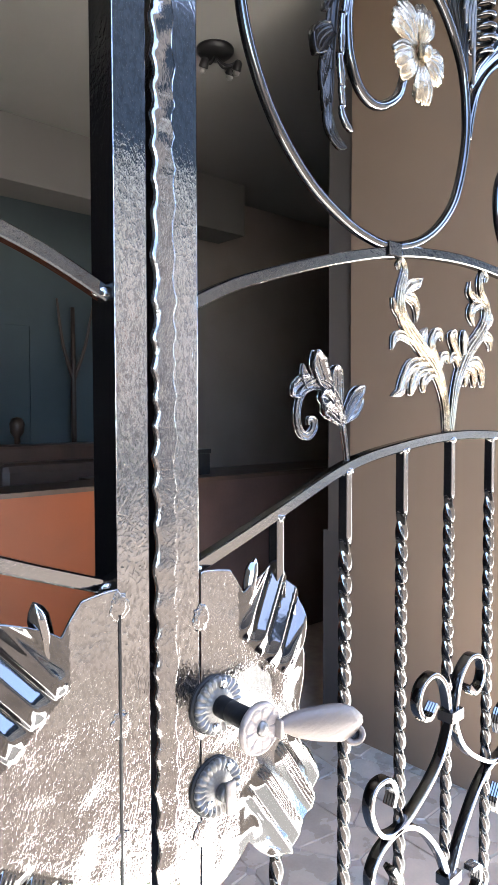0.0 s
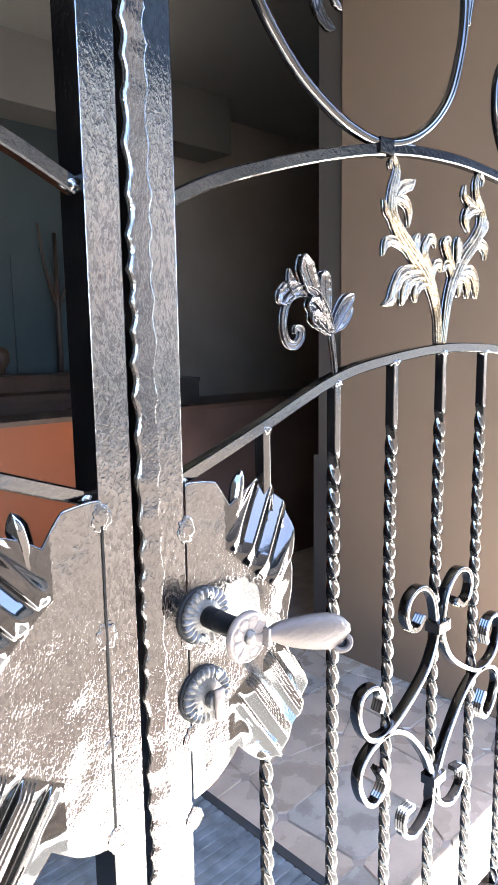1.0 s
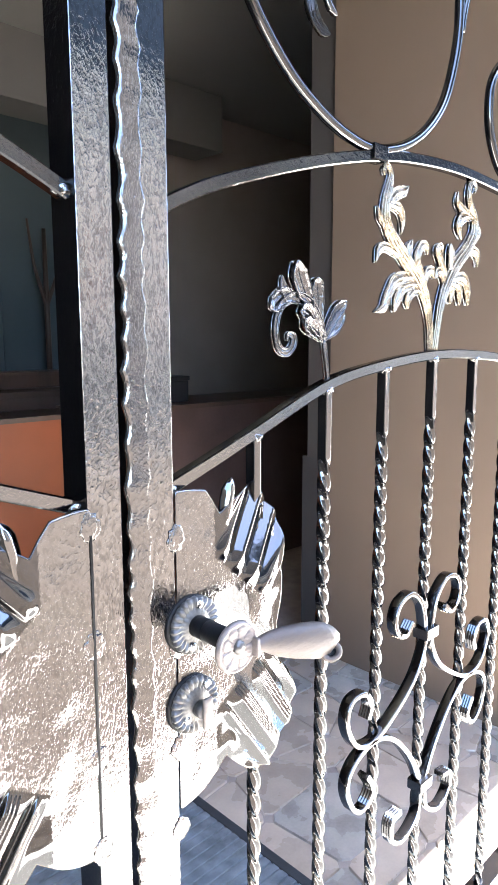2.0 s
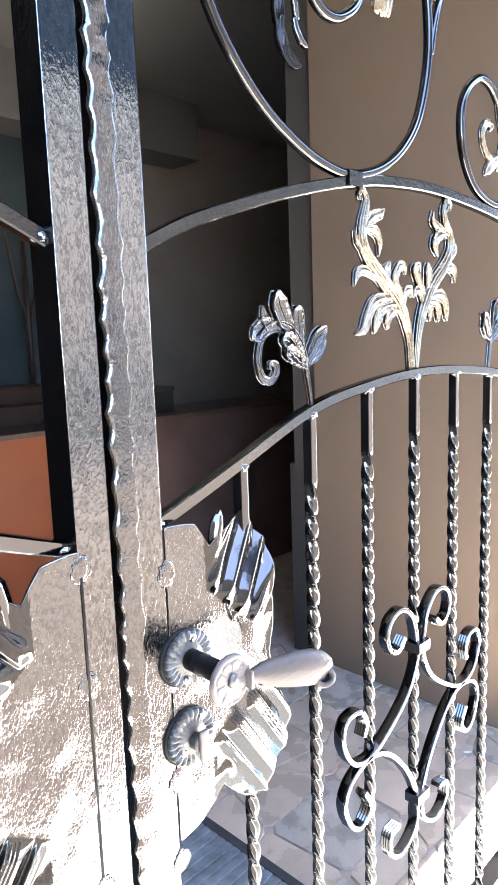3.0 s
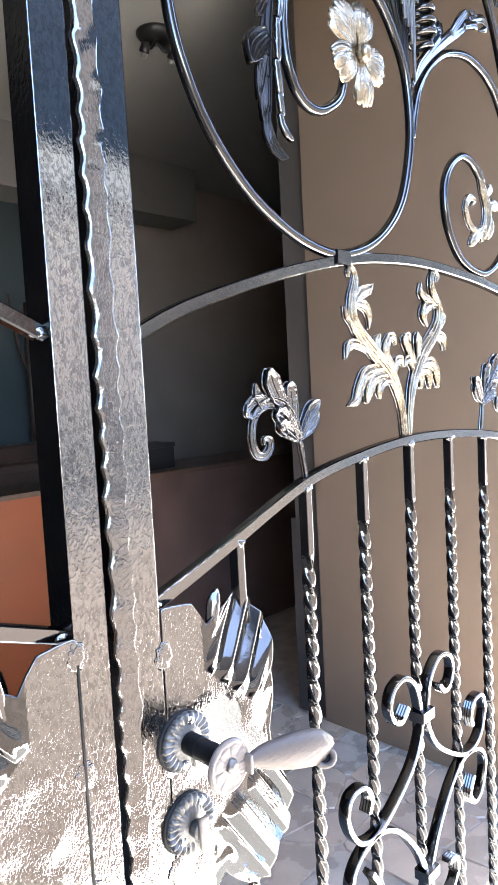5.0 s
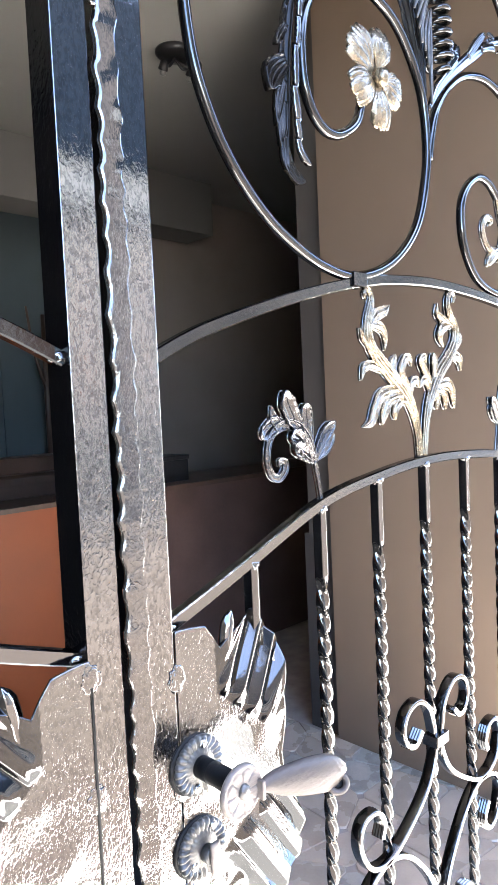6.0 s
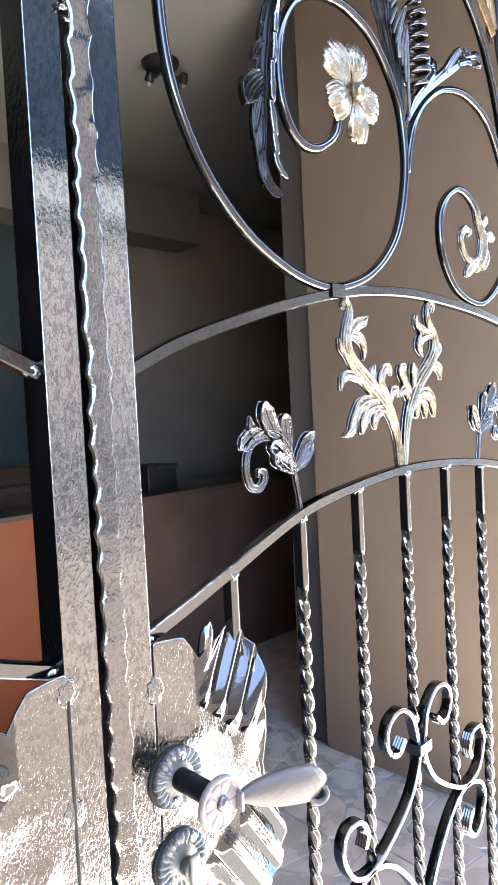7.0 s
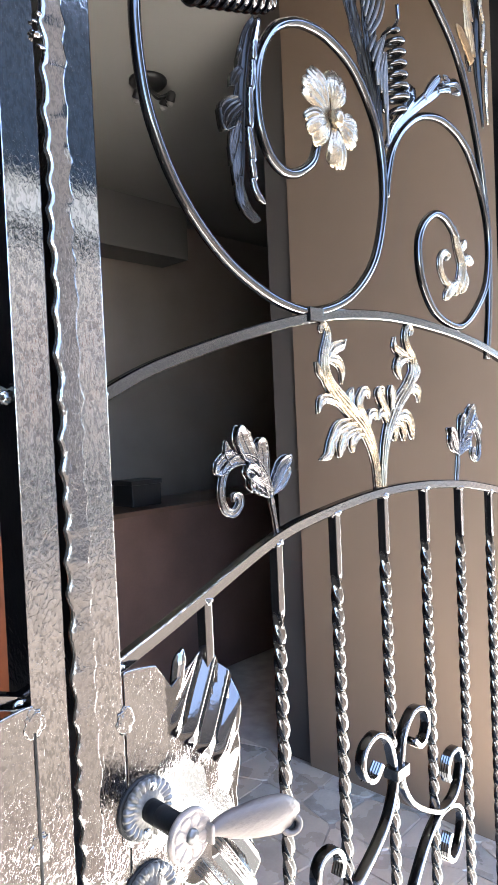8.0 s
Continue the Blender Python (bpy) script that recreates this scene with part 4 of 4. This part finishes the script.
FEATHER = [
    ([(0.243, 1.935), (0.229, 1.913), (0.221, 1.89), (0.213, 1.853), (0.208, 1.818), (0.205, 1.783), (0.203, 1.749), (0.203, 1.715), (0.212, 1.691)], [0.003, 0.006, 0.008, 0.009, 0.01, 0.01, 0.01, 0.008, 0.006], {"dome": -0.5, "depth": 0.03}),
    ([(0.215, 1.888), (0.209, 1.873), (0.199, 1.856)], [0.004, 0.0042, 0.0025], {"lift": 0.008, "ridges": 2}),
    ([(0.214, 1.865), (0.199, 1.845), (0.185, 1.829)], [0.005, 0.0065, 0.003], {"lift": 0.01}),
    ([(0.212, 1.822), (0.196, 1.81), (0.18, 1.794), (0.167, 1.772)], [0.008, 0.014, 0.016, 0.009], {"lift": 0.014, "ridges": 5, "depth": 0.05}),
    ([(0.206, 1.8), (0.194, 1.775), (0.182, 1.738)], [0.006, 0.009, 0.0035], {"lift": 0.009, "ridges": 4}),
    ([(0.204, 1.775), (0.197, 1.745), (0.188, 1.717)], [0.006, 0.009, 0.0035], {"lift": 0.008, "ridges": 4}),
    ([(0.202, 1.735), (0.2, 1.71), (0.199, 1.69)], [0.006, 0.007, 0.004], {"lift": 0.007}),
    ([(0.203, 1.722), (0.21, 1.698), (0.221, 1.687), (0.23, 1.684)], [0.006, 0.0085, 0.007, 0.004], {"lift": 0.007, "ridges": 4}),
]
FLANGE = [
    ([(0.243, 1.929), (0.235, 1.899), (0.231, 1.873)], [0.004, 0.006, 0.0045], {}),
    ([(0.23, 1.876), (0.229, 1.855), (0.224, 1.836)], [0.0045, 0.006, 0.004], {}),
    ([(0.223, 1.842), (0.222, 1.812), (0.221, 1.79)], [0.0045, 0.006, 0.004], {}),
    ([(0.217, 1.793), (0.221, 1.77), (0.223, 1.75)], [0.005, 0.007, 0.005], {}),
    ([(0.22, 1.755), (0.223, 1.742), (0.225, 1.73)], [0.005, 0.0058, 0.004], {}),
    ([(0.22, 1.733), (0.225, 1.716), (0.235, 1.703)], [0.004, 0.006, 0.004], {"lift": 0.006}),
]
leaves("feather_leaf", FEATHER, leaf_lacquer, "black lacquered lobed iron leaf", dome=0.08, depth=0.06, cols=33, edge=0.03, y=-0.006, blunt=0.25, bead=0.22)
leaves("leaf_fold", FLANGE, pitted, "folded bright edge of the leaf", dome=0.5, depth=0.05, y=-0.012, edge=0.12, cols=11)
FAN = [
    ([(0.529, 1.861), (0.497, 1.946), (0.47, 2.01), (0.449, 2.074), (0.44, 2.14)], [0.004, 0.013, 0.016, 0.018, 0.012], {"edge": 0.08}),
    ([(0.529, 1.872), (0.518, 1.94), (0.506, 2.0), (0.503, 2.06), (0.5, 2.13)], [0.004, 0.010, 0.016, 0.020, 0.014], {"ridges": 4}),
]
leaves("fan_leaf", FAN, leaf_lacquer, "black lacquered ribbed iron leaf", dome=-0.3, depth=0.05, y=-0.002, cols=31, edge=0.04)
for cluster in ([(0.49, 2.005), (0.52, 2.042), (0.538, 2.082)], [(0.487, 2.012), (0.512, 2.051), (0.526, 2.087)], [(0.485, 2.021), (0.502, 2.056), (0.512, 2.088)], [(0.48, 2.03), (0.492, 2.064), (0.499, 2.092)],
                [(0.475, 2.042), (0.482, 2.068), (0.487, 2.091)], [(0.489, 1.982), (0.496, 1.997), (0.508, 2.012)], [(0.496, 1.971), (0.507, 1.994), (0.523, 2.014)], [(0.507, 1.939), (0.509, 1.969), (0.535, 2.024)],
                [(0.501, 1.958), (0.514, 1.99), (0.529, 2.02)], [(0.51, 1.94), (0.509, 1.965), (0.522, 1.989)], [(0.517, 1.931), (0.517, 1.963), (0.529, 1.993)], [(0.526, 1.91), (0.525, 1.958), (0.535, 1.997)],
                [(0.532, 1.857), (0.531, 1.916), (0.535, 1.996)]):
    both("leaf_rib", lambda: sweep(bmesh.new(), spline(flat(cluster, -0.011)), circle(0.0032, 8), lambda u: 0.3 + 0.7 * math.sin(math.pi * min(1, 0.1 + 0.85 * u))), pewter)
SIDE = [
    ([(0.539, 1.856), (0.576, 1.899), (0.626, 1.942), (0.686, 1.985), (0.752, 2.026)], [0.003, 0.006, 0.0085, 0.011, 0.009], {"dome": 0.15, "depth": 0.02}),
    ([(0.734, 2.018), (0.783, 2.037), (0.797, 2.027), (0.769, 2.013)], [0.006, 0.008, 0.007, 0.003], {"ridges": 2}),
    ([(0.666, 1.973), (0.688, 1.998), (0.712, 2.024)], [0.007, 0.0085, 0.007], {"lift": 0.008}),
    ([(0.602, 1.936), (0.617, 1.959), (0.628, 1.979)], [0.006, 0.0155, 0.013], {"ridges": 5, "depth": 0.12}),
    ([(0.745, 2.022), (0.754, 2.032), (0.738, 2.036)], [0.007, 0.008, 0.004], {}),
    ([(0.712, 2.001), (0.751, 2.017), (0.765, 2.014)], [0.006, 0.008, 0.004], {}),
]
leaves("side_leaf", SIDE, rod_lacquer, "black lacquered curled iron leaf", dome=0.4, depth=0.07)
END = [
    ([(0.757, 1.776), (0.77, 1.743), (0.785, 1.713), (0.778, 1.682), (0.758, 1.653)], [0.006, 0.010, 0.013, 0.013, 0.009], {"ridges": 4}),
    ([(0.779, 1.714), (0.808, 1.724), (0.832, 1.721)], [0.007, 0.011, 0.007], {"edge": 0.1}),
    ([(0.778, 1.736), (0.796, 1.749), (0.797, 1.76)], [0.007, 0.009, 0.005], {}),
    ([(0.786, 1.706), (0.798, 1.685), (0.784, 1.66)], [0.006, 0.010, 0.006], {}),
    ([(0.763, 1.675), (0.74, 1.662), (0.716, 1.642)], [0.008, 0.012, 0.008], {"edge": 0.1}),
    ([(0.763, 1.671), (0.732, 1.67), (0.71, 1.686), (0.704, 1.707), (0.718, 1.723), (0.736, 1.722), (0.728, 1.711)], [0.007, 0.0065, 0.006, 0.006, 0.0065, 0.006, 0.004], {"ridges": 2}),
]
leaves("end_leaf", END, gilded, "silver-gilt cast leaf with a curl", 0.003, dome=0.45, depth=0.08)
TOP = [
    ([(0.892, 1.988), (0.876, 2.074), (0.868, 2.156), (0.872, 2.274)], [0.003, 0.012, 0.016, 0.018], {"ridges": 2}),
    ([(0.844, 2.078), (0.836, 2.095), (0.826, 2.106)], [0.007, 0.010, 0.005], {}),
    ([(0.851, 2.107), (0.838, 2.154), (0.822, 2.2)], [0.012, 0.016, 0.009], {"ridges": 5}),
    ([(0.848, 2.095), (0.823, 2.122), (0.787, 2.143)], [0.010, 0.014, 0.008], {"ridges": 5}),
    ([(0.845, 2.17), (0.83, 2.21), (0.822, 2.27)], [0.012, 0.016, 0.009], {"ridges": 5}),
]
EDGE = [
    ([(0.895, 1.992), (0.891, 2.048), (0.895, 2.103)], [0.0025, 0.005, 0.006], {}),
    ([(0.892, 2.103), (0.894, 2.12), (0.898, 2.136)], [0.005, 0.0065, 0.005], {}),
    ([(0.879, 2.127), (0.888, 2.16), (0.892, 2.19)], [0.005, 0.0065, 0.005], {}),
    ([(0.889, 2.187), (0.878, 2.209), (0.885, 2.245)], [0.005, 0.0065, 0.005], {}),
]
leaves("tall_leaf", TOP[:2], leaf_lacquer, "tall dark cast leaf", dome=-0.4, depth=0.14, y=-0.004)
leaves("leaf_lobe", TOP[2:], tarnished, "tarnished gilt leaf lobe", dome=0.2, depth=0.07, y=-0.006, cols=31, edge=0.08)
leaves("leaf_edge", EDGE, gilded, "gilt leaf edge", dome=0.4, depth=0.06, y=-0.012, edge=0.1)


def coil(a, b, r0, r1, turns, wire):
    """A tapering spring of round wire round the line from a to b."""
    bm, axis, rings = bmesh.new(), b - a, []
    u = axis.normalized()
    v = Vector((0, 1, 0))
    w = u.cross(v)
    n = turns * 22
    line = []
    for i in range(n + 1):
        k = i / n
        r, ang = (r0 + (r1 - r0) * k) * (0.35 + 0.65 * min(1, k * 8, (1 - k) * 8)), 2 * math.pi * turns * k
        line.append(a + axis * k + (v * math.cos(ang) + w * math.sin(ang)) * r)
    for i, p in enumerate(line):
        t = (line[min(i + 1, n)] - line[max(i - 1, 0)]).normalized()
        e1 = t.cross(u).normalized()
        e2 = t.cross(e1)
        rings.append([bm.verts.new(p + (e1 * math.cos(2 * math.pi * j / 8) + e2 * math.sin(2 * math.pi * j / 8)) * wire) for j in range(8)])
    for r, q in zip(rings, rings[1:]):
        for j in range(8):
            bm.faces.new((r[j], r[(j + 1) % 8], q[(j + 1) % 8], q[j]))
    bm.faces.new(rings[0])
    bm.faces.new(rings[-1])
    return bm


both("coil", lambda: coil(Vector((0.574, 0, 1.915)), Vector((0.572, 0, 2.055)), 0.022, 0.015, 8, 0.0042), rod_lacquer, "tapering spring coil")
both("coil", lambda: coil(Vector((0.285, 0, 1.972)), Vector((0.12, 0, 1.935)), 0.012, 0.026, 11, 0.0046), rod_lacquer, "tapering spring coil")
both("tendril", lambda: sweep(bmesh.new(), spline(flat([(0.546, 1.866), (0.562, 1.895), (0.578, 1.912), (0.592, 1.925)])), circle(0.0042)), lacquer)
both("tendril", lambda: sweep(bmesh.new(), spline(flat([(0.573, 2.052), (0.585, 2.064), (0.592, 2.078), (0.592, 2.098)])), circle(0.003)), lacquer)

# ---- inside the entrance ----
lamp = thing("ceiling_lamp", "black ceiling spotlight with three small lamp heads", "lamp", at=(1.8, 2.12, CEILING))
lamp.location = (0, 0, 0)
LX, LY = 1.8, 2.12
part("base", turned(bmesh.new(), [(0.095, 0), (0.095, -0.012), (0.08, -0.028), (0.03, -0.036)], Matrix.Translation((LX, LY, CEILING)), 32), black_matt, lamp)
for ang, reach in ((-42, 0.112), (165, 0.06), (-12, 0.09)):
    ex, ey = LX + reach * math.cos(radians(ang)), LY + reach * math.sin(radians(ang))
    head = part("lamp_head", turned(bmesh.new(), [(0.011, 0.028), (0.021, 0.017), (0.025, -0.019), (0.02, -0.023)], Matrix.Translation((ex, ey, CEILING - 0.083)) @ Matrix.Rotation(radians(28), 4, "X")), black_matt, lamp)
    part("arm", sweep(bmesh.new(), spline([(LX, LY, CEILING - 0.036), ((LX + ex) / 2, (LY + ey) / 2, CEILING - 0.079), (ex, ey, CEILING - 0.064)]), circle(0.007, 8)), black_matt, lamp)
    part("bulb", turned(bmesh.new(), [(0.015, 0), (0.018, -0.01), (0.013, -0.021), (0.003, -0.025)], Matrix.Translation((ex, ey + 0.01, CEILING - 0.104))), frosted, head, "frosted bulb")

doormat = thing("entrance_mat", "blue-grey ribbed entrance mat with a dark border", "mat")
boxed("mat_base", -1.0, 0.728, 0.12, 1.55, -0.004, 0.006, mat_blue, doormat)
rib = box(bmesh.new(), -1.0, 0.728, -0.011, 0.011, 0.004, 0.0105, 0.002)
first = part("rib", rib, mat_blue, doormat, smooth=False)
first.location.y = 0.14
for i in range(1, 47):
    more = new("rib", first.data)
    more.parent, more.location.y = doormat, 0.14 + 0.03 * i
boxed("border", 0.728, 0.755, 0.12, 1.55, -0.004, 0.012, mat_edge, doormat, "dark border", bevel=0.002)

sofa = thing("sofa", "dark brown leather sofa seen over the counter", "sofa")
boxed("seat", -0.9, 2.0, 3.0, 3.9, 0.12, 0.45, brown_leather, sofa, bevel=0.03)
for i in range(3):
    boxed("back_cushion", -0.9 + 0.97 * i, 0.06 + 0.97 * i, 3.05, 3.3, 0.45, 1.08, brown_leather, sofa, bevel=0.05)
boxed("back_rail", -0.95, 2.05, 3.18, 3.36, 1.06, 1.175, dark_wood, sofa, "dark wooden top rail", bevel=0.02)
for x in (-0.85, 1.95):
    for y in (3.05, 3.8):
        boxed("foot", x - 0.03, x + 0.03, y - 0.03, y + 0.03, -0.006, 0.12, dark_wood, sofa)


def chair(x, y):
    ob = thing("dining_chair", "dark wooden dining chair with a rounded back post", "chair", "chairs behind the sofa")
    for dx in (-0.18, 0.18):
        boxed("leg", dx - 0.018, dx + 0.018, -0.2, -0.164, -0.006, 0.45, dark_wood, ob)
        part("back_post", turned(bmesh.new(), [(0.02, -0.006), (0.02, 1.2), (0.045, 1.23), (0.05, 1.29), (0.035, 1.325), (0.008, 1.335)], Matrix.Translation((dx, 0.18, 0)), 16), dark_wood, ob)
    boxed("seat", -0.2, 0.2, -0.2, 0.2, 0.45, 0.48, dark_wood, ob, bevel=0.008)
    for z in (0.7, 0.9, 1.08):
        boxed("slat", -0.165, 0.165, 0.172, 0.188, z, z + 0.05, dark_wood, ob)
    ob.location = (x, y, 0)
    return ob


copy_thing(chair(1.28, 3.62), pose(0.45, 3.62, 0))

stand = thing("coat_stand", "slim dark coat stand with branching arms by the wall", "coat stand")
part("pole", turned(bmesh.new(), [(0.02, 0.02), (0.022, 1.6), (0.016, 2.2)], Matrix.Translation((2.17, 4.35, 0))), dark_wood, stand)
part("base", turned(bmesh.new(), [(0.18, -0.006), (0.18, 0.02), (0.04, 0.05)], Matrix.Translation((2.17, 4.35, 0))), dark_wood, stand)
for dx in (-0.16, 0.16):
    part("arm", sweep(bmesh.new(), spline([(2.17, 4.35, 1.62), (2.17 + dx * 0.6, 4.33, 1.9), (2.17 + dx, 4.3, 2.25)]), circle(0.018, 8), lambda u: 1 - 0.5 * u), dark_wood, stand)

inner_door = thing("door_1", "blue-grey painted inner door in the back wall", "door")
tagged(inner_door, kind="structure")
boxed("door_leaf", 1.0, 1.9, 4.56, 4.6, 0, 2.05, blue_plaster, inner_door)
for x0, x1, z0, z1 in ((0.92, 1.0, 0, 2.13), (1.9, 1.98, 0, 2.13), (1.0, 1.9, 2.05, 2.13)):
    boxed("door_frame", x0, x1, 4.55, 4.6, z0, z1, blue_plaster, inner_door)

carton = thing("storage_box", "small dark box standing on the cabinet", "box")
boxed("box_body", 1.8, 2.0, 2.42, 2.6, 1.01, 1.13, black_matt, carton, bevel=0.004)
boxed("box_lid", 1.795, 2.005, 2.415, 2.605, 1.13, 1.155, black_matt, carton, bevel=0.003)

shrub = thing("shrub", "small green shrub by the building across the terrace", "shrub")
bm, rng = bmesh.new(), random.Random(5)
for i in range(900):
    d = Vector((rng.gauss(0, 1), rng.gauss(0, 1), rng.gauss(0, 1))).normalized() * rng.uniform(0.05, 0.28)
    c = Vector((4.37, -7.45, 0.7)) + Vector((d.x * 2.2, d.y * 1.5, d.z * 1.8))
    a, b = Vector((rng.gauss(0, 1), rng.gauss(0, 1), rng.gauss(0, 1))).normalized() * 0.055, Vector((rng.gauss(0, 1), rng.gauss(0, 1), rng.gauss(0, 1))).normalized() * 0.033
    bm.faces.new([bm.verts.new(c + q) for q in (-a, b, a, -b)])
part("crown", bm, leafy, shrub, smooth=False)
part("stem", turned(bmesh.new(), [(0.04, 0), (0.03, 0.4), (0.015, 0.8)], Matrix.Translation((4.37, -7.45, 0)), 8), dark_wood, shrub)

# flagstones of the entrance floor
rng = random.Random(11)
floor = bpy.data.objects["floor"]
NX, NY, CELL = 15, 12, 0.2
corner = {(i, j): (-1.1 + CELL * (i + rng.uniform(-0.32, 0.32)), -0.14 + CELL * (j + (rng.uniform(-0.32, 0.32) if j else 0.0))) for i in range(NX + 1) for j in range(NY + 1)}
for i in range(NX):
    for j in range(NY):
        ring = [Vector((*corner[i + a, j + b], 0)) for a, b in ((0, 0), (1, 0), (1, 1), (0, 1))]
        mid = sum(ring, Vector()) / 4
        if mid.x < 0.5 and mid.y > 0.3:
            continue
        pts = []
        for p, q in zip(ring, ring[1:] + ring[:1]):
            for u in (0.08, 0.5, 0.92):
                c = p.lerp(q, u)
                c = mid + (c - mid) * (0.988 + rng.uniform(-0.012, 0.008))
                if c.x < 1.748:
                    pts.append(c)
                else:
                    pts.append(Vector((1.748, c.y, 0)))
        bm, lift = bmesh.new(), rng.uniform(-0.001, 0.001)
        low_ring = [bm.verts.new((c.x, c.y, -0.008)) for c in pts]
        top_ring = [bm.verts.new((mid.x + (c.x - mid.x) * 0.975, mid.y + (c.y - mid.y) * 0.975, lift)) for c in pts]
        for k in range(len(pts)):
            bm.faces.new((low_ring[k], low_ring[(k + 1) % len(pts)], top_ring[(k + 1) % len(pts)], top_ring[k]))
        bm.faces.new(top_ring)
        part("flagstone", bm, flagstone_pale if rng.random() < 0.22 else flagstone, floor, smooth=False)
